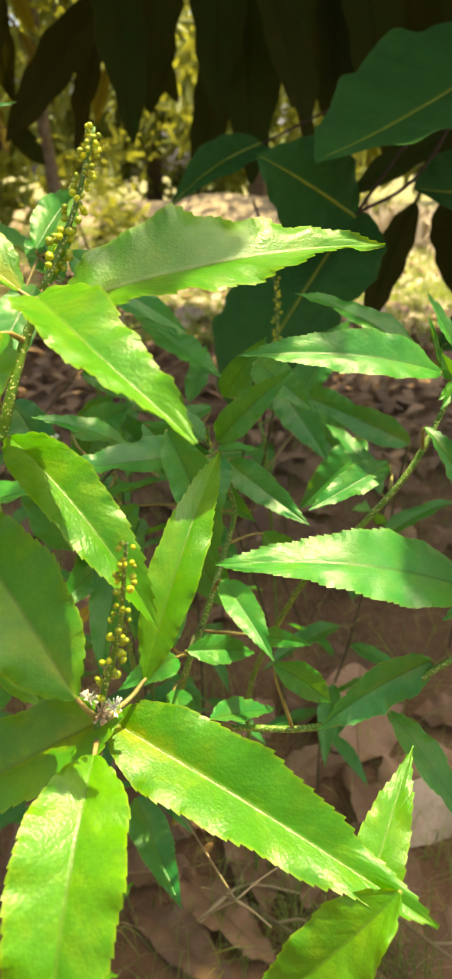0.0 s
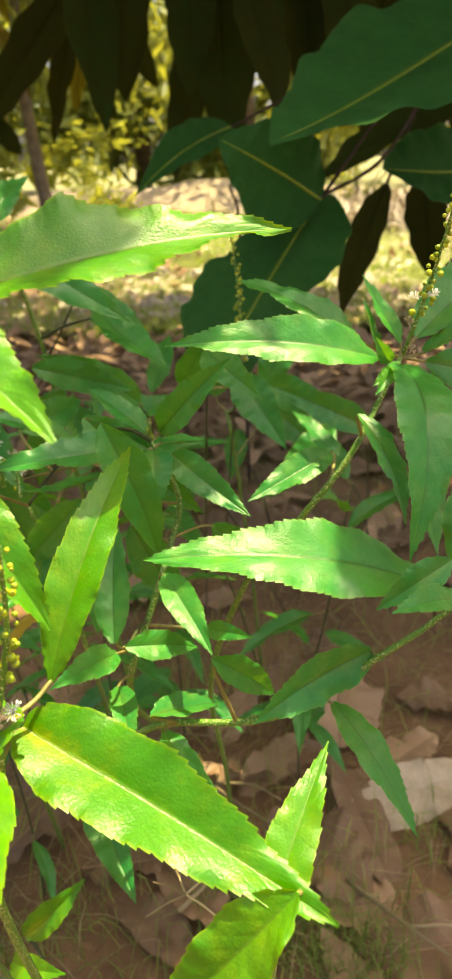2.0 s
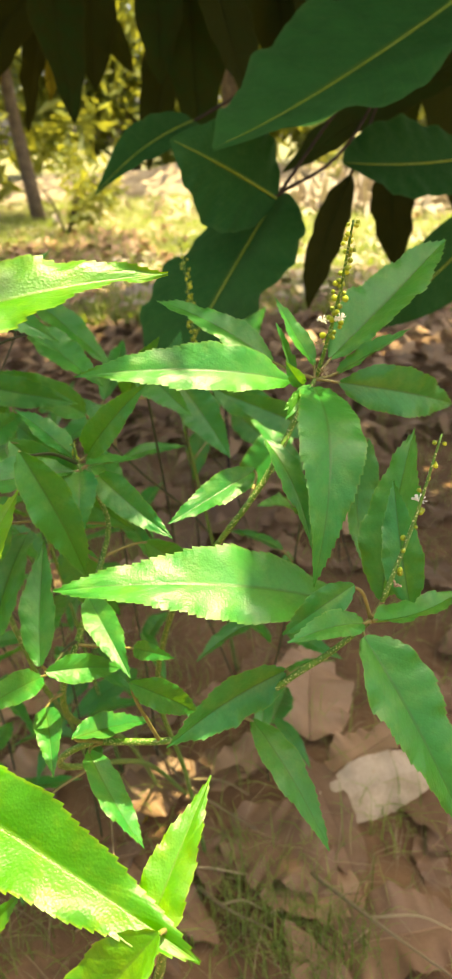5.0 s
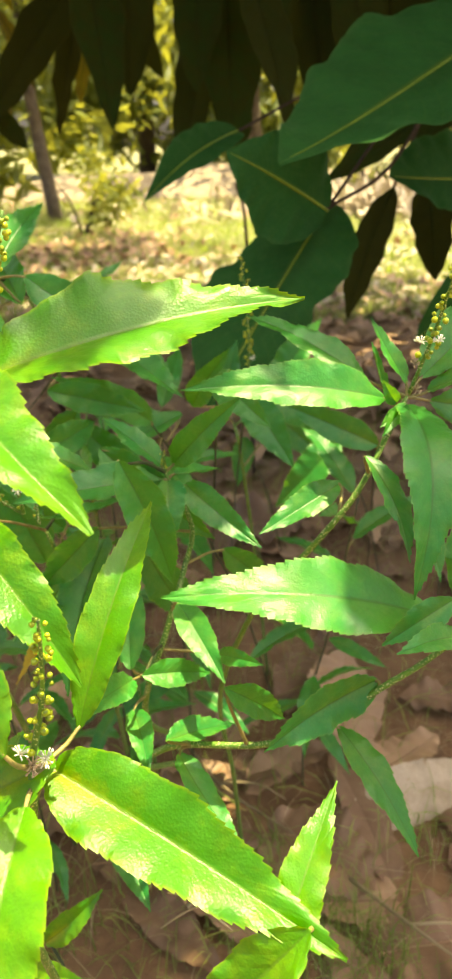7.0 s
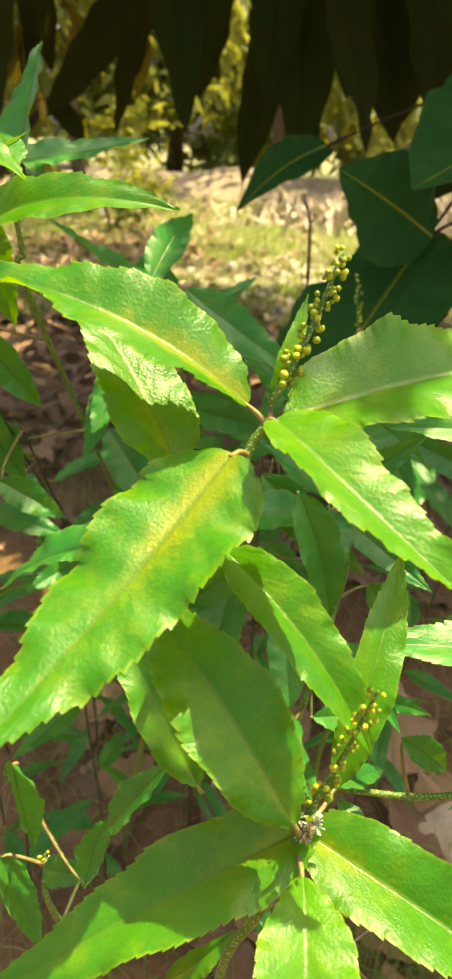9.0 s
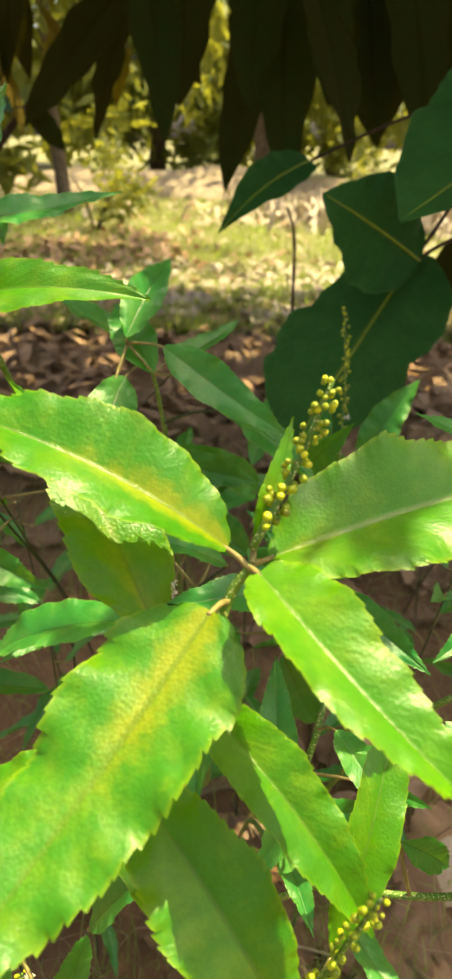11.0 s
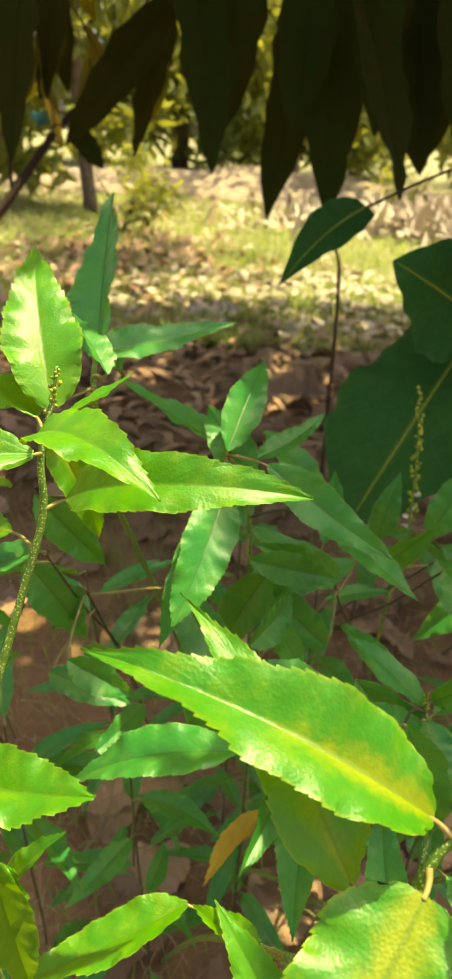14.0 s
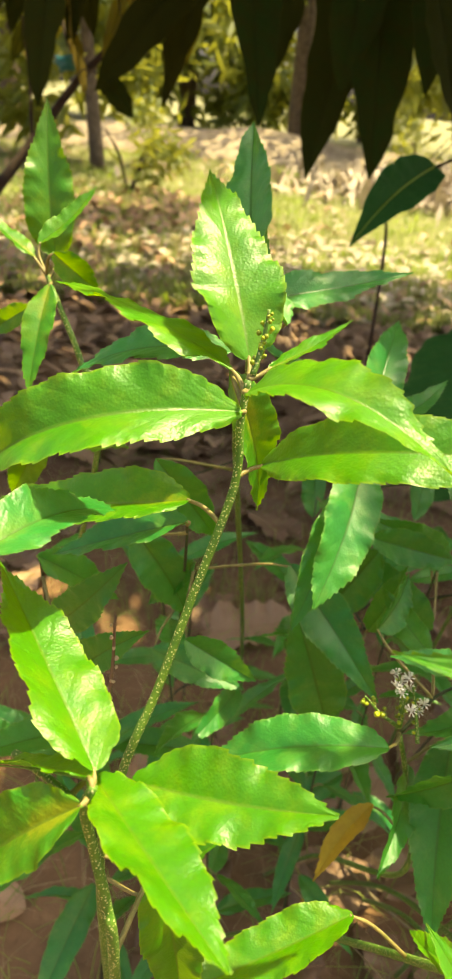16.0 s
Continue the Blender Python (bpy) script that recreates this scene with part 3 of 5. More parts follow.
leaf(plant, (0.1038, 0.2163, 0.3183), (0.0659, 0.1977, 0.3071), 0.0150, -69, -0.021, 0.46, 0.61, 1.08, bend=-0.031)
leaf(plant, (0.0924, 0.2176, 0.2966), (0.1134, 0.1842, 0.2746), 0.0120, -1, 0.070, 0.32, 0.61, 1.09, bend=0.005)
leaf(plant, (0.0339, 0.2107, 0.2994), (0.0561, 0.2327, 0.2839), 0.0097, 16, 0.019)
leaf(plant, (0.0373, 0.2139, 0.2898), (0.0580, 0.1811, 0.2845), 0.0109, -18, -0.040)
leaf(plant, (0.0539, 0.2147, 0.3180), (0.0741, 0.2231, 0.2954), 0.0101, 66, 0.050)
leaf(plant, (0.0011, 0.2493, 0.2217), (0.0221, 0.2086, 0.2110), 0.0148, 12, 0.050)
spike(plant, (0.1309, 0.2082, 0.3491), (0.1475, 0.2207, 0.3953), 14, 1.0, (0.6,), (0.1,), seed=5)

plant = weed("small shaded green weed with narrow leaves", [(0.0324, 0.2838, 0.3638), (0.0418, 0.2788, 0.3426), (0.0384, 0.2712, 0.3272), (0.0320, 0.2547, 0.3116), (0.0212, 0.2492, 0.2731), (0.0206, 0.3496, 0.1515), (0.0200, 0.4500, -0.0100)])
leaf(plant, (0.0315, 0.2844, 0.3661), (0.0066, 0.3053, 0.3783), 0.0097, -12, 0.025)
leaf(plant, (0.0355, 0.2880, 0.3650), (0.0630, 0.2763, 0.3965), 0.0121, 84, 0.050)
leaf(plant, (0.0332, 0.2840, 0.3612), (0.0352, 0.2590, 0.3459), 0.0130, -6, 0.050)
leaf(plant, (0.0399, 0.2824, 0.3590), (0.0682, 0.2556, 0.3457), 0.0118, 43, 0.050)
leaf(plant, (0.0357, 0.2837, 0.3631), (0.0531, 0.3002, 0.3571), 0.0069, 12, -0.005)
leaf(plant, (0.0309, 0.2817, 0.3613), (-0.0234, 0.2657, 0.3609), 0.0158, -24, 0.060)
leaf(plant, (0.0377, 0.2463, 0.3293), (0.0540, 0.2177, 0.3171), 0.0107, 19, 0.050)
leaf(plant, (0.0509, 0.2454, 0.3064), (0.0673, 0.2297, 0.3140), 0.0067, 51, 0.050)
leaf(plant, (0.0204, 0.2339, 0.3099), (0.0187, 0.2709, 0.3390), 0.0132, -11, 0.015)
leaf(plant, (0.0220, 0.2284, 0.3103), (0.0076, 0.1985, 0.3217), 0.0098, -43, 0.050)
leaf(plant, (0.0204, 0.2302, 0.2946), (0.0285, 0.2014, 0.2928), 0.0089, -1, 0.050)
leaf(plant, (0.0076, 0.2881, 0.3725), (0.0505, 0.2877, 0.3310), 0.0175, 73, 0.050)
leaf(plant, (0.0225, 0.2813, 0.3303), (0.0393, 0.2891, 0.2894), 0.0169, 92, 0.050)
leaf(plant, (0.0538, 0.2897, 0.3247), (0.0748, 0.3072, 0.2956), 0.0123, 96, 0.050)
twig_of(plant, [(0.0189, 0.2643, 0.3761), (0.0256, 0.2771, 0.3709), (0.0324, 0.2838, 0.3638)], 0.0005, 0.0008, SHADE_STEM)
leaf(plant, (0.0189, 0.2613, 0.3791), (0.0349, 0.2607, 0.3275), 0.0156, -20, 0.050)
leaf(plant, (0.0055, 0.2767, 0.3440), (-0.0230, 0.2859, 0.3106), 0.0140, -95, 0.050)
twig_of(plant, [(0.0264, 0.2238, 0.3156), (0.0283, 0.2418, 0.3111), (0.0301, 0.2537, 0.3046)], 0.0005, 0.0008, SHADE_STEM)
leaf(plant, (0.0264, 0.2208, 0.3186), (0.0483, 0.2327, 0.3085), 0.0096, 55, 0.050)
spike(plant, (-0.0193, 0.2835, 0.3423), (-0.0229, 0.2921, 0.3592), 6, 0.8, (0.7, 0.9, 0.5), seed=16)
spike(plant, (0.0324, 0.2838, 0.3638), (0.0318, 0.2845, 0.3721), 14, 0.5, seed=6)

plant = weed("upright green weed with sunlit leaves and a speckled stem", [(-0.0901, 0.2663, 0.4710), (-0.0909, 0.2641, 0.4610), (-0.0908, 0.2614, 0.4462), (-0.0979, 0.2544, 0.4194), (-0.1050, 0.2457, 0.3937), (-0.1120, 0.2380, 0.3718), (-0.1175, 0.2376, 0.3283), (-0.1162, 0.2588, 0.1791), (-0.1150, 0.2800, -0.0100)], leaves=SUNLIT_YELLOWING_LEAF)
leaf(plant, (-0.0901, 0.2756, 0.4726), (-0.1050, 0.3212, 0.5077), 0.0209, -3, 0.082, 0.38, 0.52, 1.28, bend=0.015)
leaf(plant, (-0.0847, 0.2656, 0.4505), (-0.0211, 0.2429, 0.4666), 0.0160, 42, 0.194, 0.42, 0.55, 0.80, bend=-0.029)
leaf(plant, (-0.0904, 0.2575, 0.4713), (-0.0549, 0.2254, 0.4729), 0.0157, 21, 0.175, 0.41, 0.61, 1.04, bend=0.011)
leaf(plant, (-0.0936, 0.2741, 0.4702), (-0.1450, 0.3144, 0.4765), 0.0179, 11, 0.041, 0.13, 0.67, 1.05, bend=-0.002)
leaf(plant, (-0.0910, 0.2593, 0.4662), (-0.1545, 0.2643, 0.4380), 0.0197, -37, 0.220, 0.57, 0.55, 0.97, bend=0.020)
leaf(plant, (-0.0858, 0.2684, 0.4732), (-0.0676, 0.2776, 0.4837), 0.0064, -5, -0.026)
leaf(plant, (-0.0941, 0.2789, 0.4678), (-0.0827, 0.2944, 0.4208), 0.0150, 90, 0.064, 0.46, 0.59, 1.11, bend=0.008)
leaf(plant, (-0.1010, 0.2662, 0.4388), (-0.1576, 0.2824, 0.4219), 0.0171, -26, -0.013)
leaf(plant, (-0.1020, 0.2309, 0.3302), (-0.0826, 0.2342, 0.3562), 0.0091, 4, 0.074)
leaf(plant, (-0.1043, 0.2343, 0.3394), (-0.0879, 0.2134, 0.3531), 0.0083, -44, -0.029)
spike(plant, (-0.0892, 0.2669, 0.4721), (-0.0871, 0.2713, 0.4859), 24, 0.75, seed=7)

plant = weed("leafy green weed with bright drooping leaves", [(-0.1114, 0.2002, 0.4167), (-0.1133, 0.2008, 0.4096), (-0.1117, 0.2014, 0.3966), (-0.1087, 0.1990, 0.3822), (-0.1064, 0.1980, 0.3562), (-0.1032, 0.2090, 0.1931), (-0.1000, 0.2200, -0.0100)], leaves=SUNLIT_YELLOWING_LEAF)
twig_of(plant, [(-0.1133, 0.2008, 0.4096), (-0.1238, 0.2115, 0.4039), (-0.1324, 0.2200, 0.3984)])
leaf(plant, (-0.1118, 0.2032, 0.4170), (-0.1443, 0.2524, 0.4253), 0.0171, 17, 0.026, 0.50, 0.52, 1.23, bend=0.015)
leaf(plant, (-0.1066, 0.2160, 0.3985), (-0.0662, 0.2029, 0.4112), 0.0180, 22, -0.021, 0.45, 0.65, 1.02, bend=-0.018)
leaf(plant, (-0.1130, 0.2088, 0.4083), (-0.0861, 0.1720, 0.4160), 0.0143, -14, 0.011, 0.51, 0.64, 0.92, bend=-0.011)
leaf(plant, (-0.1131, 0.1976, 0.4149), (-0.1401, 0.2016, 0.3795), 0.0150, -32, 0.050)
leaf(plant, (-0.1122, 0.2015, 0.4175), (-0.1383, 0.2160, 0.3997), 0.0097, 28, 0.015)
leaf(plant, (-0.0998, 0.2191, 0.3663), (-0.0910, 0.2149, 0.3125), 0.0157, -15, 0.050)

plant = weed("green weed with short upright leaves in sun", [(-0.1632, 0.3723, 0.4636), (-0.1581, 0.3689, 0.4537), (-0.1491, 0.3630, 0.4354), (-0.1420, 0.3623, 0.4060), (-0.1810, 0.4162, 0.2180), (-0.2200, 0.4700, -0.0100)], leaves=SUNLIT_YELLOWING_LEAF)
leaf(plant, (-0.1654, 0.3953, 0.4642), (-0.1717, 0.4134, 0.5185), 0.0191, 6, 0.056, 0.41, 0.58, 1.21, bend=0.012)
leaf(plant, (-0.1672, 0.3778, 0.4730), (-0.1490, 0.3917, 0.4924), 0.0084, 23, -0.035)
leaf(plant, (-0.1682, 0.3753, 0.4686), (-0.1914, 0.3900, 0.4807), 0.0084, 6, -0.013)
leaf(plant, (-0.1590, 0.3661, 0.4728), (-0.1462, 0.3812, 0.4576), 0.0108, 103, 0.050)
leaf(plant, (-0.1591, 0.3609, 0.4633), (-0.1612, 0.3363, 0.4320), 0.0111, 7, 0.038)
leaf(plant, (-0.1677, 0.3666, 0.4534), (-0.1904, 0.3764, 0.4365), 0.0084, -84, 0.014)
leaf(plant, (-0.1303, 0.3521, 0.4086), (-0.1475, 0.3191, 0.4209), 0.0109, -15, 0.018)
leaf(plant, (-0.1615, 0.3540, 0.4104), (-0.1801, 0.3692, 0.3725), 0.0130, -127, 0.050)

plant = weed("green weed with slim upright leaves in half shade", [(-0.0890, 0.3279, 0.4703), (-0.0891, 0.3248, 0.4620), (-0.0884, 0.3291, 0.4418), (-0.0897, 0.3443, 0.4167), (-0.0698, 0.4822, 0.2233), (-0.0500, 0.6200, -0.0100)])
leaf(plant, (-0.0891, 0.3327, 0.4692), (-0.0943, 0.4008, 0.5177), 0.0218, -43, 0.003, 0.55, 0.64, 0.99, bend=0.010)
leaf(plant, (-0.0885, 0.3270, 0.4737), (-0.0409, 0.3413, 0.4832), 0.0137, 34, -0.012, 0.41, 0.55, 1.32, bend=-0.008)
leaf(plant, (-0.0802, 0.3037, 0.4739), (-0.1011, 0.3340, 0.4856), 0.0108, 20, 0.033)
leaf(plant, (-0.0871, 0.3501, 0.4759), (-0.0802, 0.3283, 0.4659), 0.0087, 5, 0.050)
leaf(plant, (-0.1177, 0.3417, 0.4096), (-0.0936, 0.3566, 0.3687), 0.0160, 94, 0.050)
leaf(plant, (-0.0943, 0.3051, 0.4645), (-0.1419, 0.3196, 0.4477), 0.0152, -25, 0.111)
dead_spike(plant, (-0.1222, 0.2630, 0.3540), (-0.1203, 0.2743, 0.3932), 4)

plant = weed("low shaded green weed with broad leaves and buds", [(-0.0209, 0.2960, 0.3324), (-0.0131, 0.2947, 0.3060), (-0.0035, 0.2955, 0.2507), (-0.0167, 0.3727, 0.1404), (-0.0300, 0.4500, -0.0100)])
leaf(plant, (-0.0107, 0.3028, 0.3081), (-0.0293, 0.2589, 0.3040), 0.0134, -40, 0.056)
leaf(plant, (0.0025, 0.3048, 0.3237), (-0.0085, 0.2489, 0.2841), 0.0214, 12, 0.050)
twig_of(plant, [(0.0002, 0.3022, 0.3550), (-0.0104, 0.3021, 0.3447), (-0.0209, 0.2960, 0.3324)], 0.0005, 0.0008, SHADE_STEM)
leaf(plant, (0.0002, 0.2992, 0.3580), (-0.0344, 0.2885, 0.3746), 0.0111, -24, 0.055)
leaf(plant, (-0.0290, 0.3256, 0.3540), (-0.0091, 0.3659, 0.3542), 0.0151, 63, 0.050)
leaf(plant, (-0.0324, 0.2730, 0.3506), (-0.0949, 0.2849, 0.3160), 0.0202, -13, 0.105)
leaf(plant, (0.0117, 0.3024, 0.3439), (-0.0243, 0.2853, 0.3442), 0.0111, 12, -0.074)
leaf(plant, (-0.0058, 0.3259, 0.3439), (-0.0174, 0.3640, 0.3449), 0.0119, -38, 0.050)
spike(plant, (-0.0256, 0.2864, 0.3458), (-0.0403, 0.2846, 0.3605), 9, 1.25, (), seed=8, bare=0.35)
spike(plant, (-0.0256, 0.2864, 0.3458), (-0.0293, 0.2900, 0.3662), 8, 0.9, (0.75, 0.85, 0.95, 0.9), seed=18)
spike(plant, (-0.0256, 0.2864, 0.3458), (-0.0275, 0.2846, 0.3607), 6, 0.8, (0.8, 0.95), seed=19)
leaf(plant, (-0.0188, 0.3061, 0.2793), (-0.0418, 0.2836, 0.2593), 0.0105, 10, 0.05, material=YELLOW_LEAF, label="yellowed withering leaf")

plant = weed("shaded green weed with long pointed leaves", [(-0.0368, 0.3818, 0.4125), (-0.0325, 0.3870, 0.3896), (-0.0284, 0.3949, 0.3501), (-0.0192, 0.4274, 0.1901), (-0.0100, 0.4600, -0.0100)])
leaf(plant, (-0.0383, 0.3800, 0.4154), (-0.0892, 0.3716, 0.4502), 0.0174, -15, -0.015)
leaf(plant, (-0.0294, 0.3933, 0.4078), (0.0043, 0.4210, 0.4226), 0.0128, 8, -0.046)
leaf(plant, (-0.0428, 0.3476, 0.4145), (-0.0588, 0.3029, 0.3795), 0.0202, -28, 0.062, 0.36, 0.64, 0.90, bend=0.015)
leaf(plant, (-0.0125, 0.3655, 0.4087), (0.0198, 0.3312, 0.3944), 0.0138, -2, -0.001)
leaf(plant, (-0.0194, 0.3789, 0.3559), (-0.0414, 0.3848, 0.3007), 0.0214, -76, 0.050)
leaf(plant, (-0.0300, 0.3644, 0.3710), (0.0155, 0.3767, 0.3547), 0.0150, 64, 0.050)
twig_of(plant, [(-0.0424, 0.3561, 0.4258), (-0.0396, 0.3720, 0.4202), (-0.0368, 0.3818, 0.4125)], 0.0005, 0.0008, SHADE_STEM)
leaf(plant, (-0.0424, 0.3531, 0.4288), (-0.0284, 0.3995, 0.4527), 0.0158, 20, 0.050)
leaf(plant, (-0.0264, 0.3426, 0.4285), (0.0230, 0.3264, 0.3991), 0.0167, 53, 0.050)
leaf(plant, (-0.0317, 0.3495, 0.4160), (-0.0524, 0.3914, 0.4334), 0.0177, -27, 0.050)
leaf(plant, (-0.0489, 0.3356, 0.4060), (-0.0642, 0.3082, 0.3646), 0.0146, -21, 0.050)
twig_of(plant, [(0.0004, 0.3767, 0.3912), (-0.0155, 0.3859, 0.3860), (-0.0314, 0.3891, 0.3788)], 0.0005, 0.0008, SHADE_STEM)
leaf(plant, (0.0004, 0.3737, 0.3942), (0.0377, 0.3308, 0.3775), 0.0165, 10, -0.007)
twig_of(plant, [(-0.0191, 0.3716, 0.3146), (-0.0225, 0.3907, 0.3115), (-0.0259, 0.4038, 0.3065)], 0.0005, 0.0008, SHADE_STEM)
leaf(plant, (-0.0191, 0.3686, 0.3176), (-0.0114, 0.3610, 0.3611), 0.0125, -70, -0.007)
leaf(plant, (-0.0566, 0.3675, 0.3082), (-0.0354, 0.3862, 0.2795), 0.0153, 87, 0.050)
leaf(plant, (-0.0371, 0.3410, 0.2885), (-0.0581, 0.3538, 0.3429), 0.0251, -54, 0.050)

plant = weed("shaded green weed with a thin white-flowered spike", [(0.0609, 0.4777, 0.3079), (0.0650, 0.4704, 0.2864), (0.0775, 0.5252, 0.1582), (0.0900, 0.5800, -0.0100)])
twig_of(plant, [(0.0622, 0.4772, 0.3068), (0.0762, 0.4790, 0.3153), (0.0940, 0.4820, 0.3219)])
leaf(plant, (0.0863, 0.4805, 0.3222), (0.1198, 0.4970, 0.3714), 0.0223, 41, 0.050)
leaf(plant, (0.0541, 0.4820, 0.3166), (0.0641, 0.4895, 0.3606), 0.0173, -17, 0.050)
leaf(plant, (0.0958, 0.5203, 0.2930), (0.1294, 0.4993, 0.2670), 0.0212, 58, 0.050)
leaf(plant, (0.0800, 0.4916, 0.3179), (0.0663, 0.5034, 0.3094), 0.0089, -73, 0.050)
twig_of(plant, [(0.0829, 0.4447, 0.3343), (0.0828, 0.4654, 0.3270), (0.0827, 0.4801, 0.3177)], 0.0005, 0.0008, SHADE_STEM)
leaf(plant, (0.0829, 0.4417, 0.3373), (0.1300, 0.4370, 0.3179), 0.0199, 67, 0.050)
spike(plant, (0.0709, 0.4720, 0.3235), (0.0674, 0.4948, 0.4143), 56, 1.45, (0.08, 0.15, 0.2, 0.3), seed=9, spread=1.4)

plant = weed("low bright weed with pale upright leaves", [(0.0702, 0.1309, 0.3248), (0.0686, 0.1323, 0.3134), (0.0664, 0.1360, 0.2901), (0.0632, 0.1630, 0.1600), (0.0600, 0.1900, -0.0100)], leaves=SUNLIT_YELLOWING_LEAF)
leaf(plant, (0.0653, 0.1277, 0.3243), (0.0809, 0.1570, 0.3413), 0.0107, 7, 0.022, 0.39, 0.56, 1.26, bend=0.005)
leaf(plant, (0.0708, 0.1243, 0.3383), (0.0425, 0.1223, 0.3015), 0.0138, -39, 0.050)

plant = weed("low green weed with small leaves near the ground", [(-0.0569, 0.1979, 0.2714), (-0.0575, 0.1984, 0.2498), (-0.0512, 0.2342, 0.1399), (-0.0450, 0.2700, -0.0100)])
leaf(plant, (-0.0568, 0.1944, 0.2750), (-0.0360, 0.1816, 0.2922), 0.0090, 43, 0.050)
leaf(plant, (-0.0708, 0.1957, 0.2780), (-0.0579, 0.1893, 0.2407), 0.0111, 2, -0.012)
twig_of(plant, [(-0.0444, 0.2334, 0.2434), (-0.0503, 0.2222, 0.2376), (-0.0563, 0.2049, 0.2299)], 0.0005, 0.0008, SHADE_STEM)
leaf(plant, (-0.0444, 0.2304, 0.2464), (-0.0195, 0.2265, 0.2891), 0.0138, 27, -0.011)
spike(plant, (-0.0590, 0.1979, 0.2714), (-0.0575, 0.1988, 0.2754), 5, 0.9, (0.2,), (0.1,), seed=10)

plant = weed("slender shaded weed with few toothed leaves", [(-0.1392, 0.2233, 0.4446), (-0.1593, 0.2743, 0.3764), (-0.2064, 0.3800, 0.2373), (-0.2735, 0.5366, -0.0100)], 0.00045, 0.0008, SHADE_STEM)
leaf(plant, (-0.1392, 0.2203, 0.4476), (-0.1187, 0.2633, 0.4353), 0.0137, 18, 0.081)

plant = weed("slender shaded weed with few toothed leaves", [(-0.1027, 0.3002, 0.4097), (-0.1051, 0.3567, 0.3468), (-0.1107, 0.4752, 0.2199), (-0.1186, 0.6502, -0.0100)], 0.00045, 0.0008, SHADE_STEM)
leaf(plant, (-0.1027, 0.2972, 0.4127), (-0.1462, 0.3051, 0.3898), 0.0139, -19, 0.025)
leaf(plant, (-0.1102, 0.3031, 0.4035), (-0.1244, 0.3133, 0.3938), 0.0056, -29, 0.008)

plant = weed("slender shaded weed with few toothed leaves", [(-0.0233, 0.4653, 0.3903), (-0.0662, 0.5218, 0.3302), (-0.1662, 0.6403, 0.2101), (-0.3090, 0.8153, -0.0100)], 0.00045, 0.0008, SHADE_STEM)
leaf(plant, (-0.0233, 0.4623, 0.3933), (0.0239, 0.4565, 0.3470), 0.0185, 34, 0.011)

plant = weed("slender shaded weed with few toothed leaves", [(-0.1543, 0.3178, 0.3786), (-0.1670, 0.3640, 0.3203), (-0.1966, 0.4582, 0.2043), (-0.2388, 0.5986, -0.0100)], 0.00045, 0.0008, SHADE_STEM)
leaf(plant, (-0.1543, 0.3148, 0.3816), (-0.1299, 0.3393, 0.3458), 0.0139, 53, -0.001)
leaf(plant, (-0.1253, 0.3453, 0.3755), (-0.1022, 0.3507, 0.3316), 0.0190, 77, 0.050)
leaf(plant, (-0.1477, 0.3112, 0.3547), (-0.1206, 0.2988, 0.3944), 0.0150, 90, 0.050)

plant = weed("slender shaded weed with few toothed leaves", [(0.0526, 0.3530, 0.3778), (0.0496, 0.4095, 0.3196), (0.0427, 0.5280, 0.2039), (0.0327, 0.7030, -0.0100)], 0.00045, 0.0008, SHADE_STEM)
leaf(plant, (0.0526, 0.3500, 0.3808), (0.0755, 0.3134, 0.3688), 0.0154, 47, 0.050)

plant = weed("slender shaded weed with few toothed leaves", [(-0.1008, 0.3481, 0.3606), (-0.1019, 0.3933, 0.3050), (-0.1045, 0.4854, 0.1953), (-0.1082, 0.6228, -0.0100)], 0.00045, 0.0008, SHADE_STEM)
leaf(plant, (-0.1008, 0.3451, 0.3636), (-0.1197, 0.3583, 0.3291), 0.0116, -70, -0.008)
leaf(plant, (-0.0619, 0.3528, 0.3611), (-0.0256, 0.3130, 0.3294), 0.0197, 40, 0.050)
leaf(plant, (-0.1011, 0.3136, 0.3511), (-0.0734, 0.3113, 0.3361), 0.0131, 56, 0.050)
leaf(plant, (-0.1149, 0.3336, 0.3264), (-0.0762, 0.3217, 0.3205), 0.0147, 30, 0.050)

plant = weed("slender shaded weed with few toothed leaves", [(0.1444, 0.3004, 0.3590), (0.1644, 0.3569, 0.3037), (0.2110, 0.4754, 0.1945), (0.2776, 0.6504, -0.0100)], 0.00045, 0.0008, SHADE_STEM)
leaf(plant, (0.1444, 0.2974, 0.3620), (0.1401, 0.2711, 0.3182), 0.0143, -35, -0.080)

plant = weed("slender shaded weed with few toothed leaves", [(0.0666, 0.4041, 0.3509), (0.0647, 0.4606, 0.2967), (0.0602, 0.5791, 0.1904), (0.0539, 0.7541, -0.0100)], 0.00045, 0.0008, SHADE_STEM)
leaf(plant, (0.0666, 0.4011, 0.3539), (0.0908, 0.3708, 0.3234), 0.0202, 40, 0.050)
leaf(plant, (0.0377, 0.3994, 0.3488), (0.0590, 0.3829, 0.3846), 0.0136, 110, 0.050)

plant = weed("slender shaded weed with few toothed leaves", [(0.0156, 0.3970, 0.3394), (0.0321, 0.4427, 0.2870), (0.0707, 0.5360, 0.1847), (0.1259, 0.6750, -0.0100)], 0.00045, 0.0008, SHADE_STEM)
leaf(plant, (0.0156, 0.3940, 0.3424), (-0.0296, 0.3727, 0.3751), 0.0167, -65, 0.072)
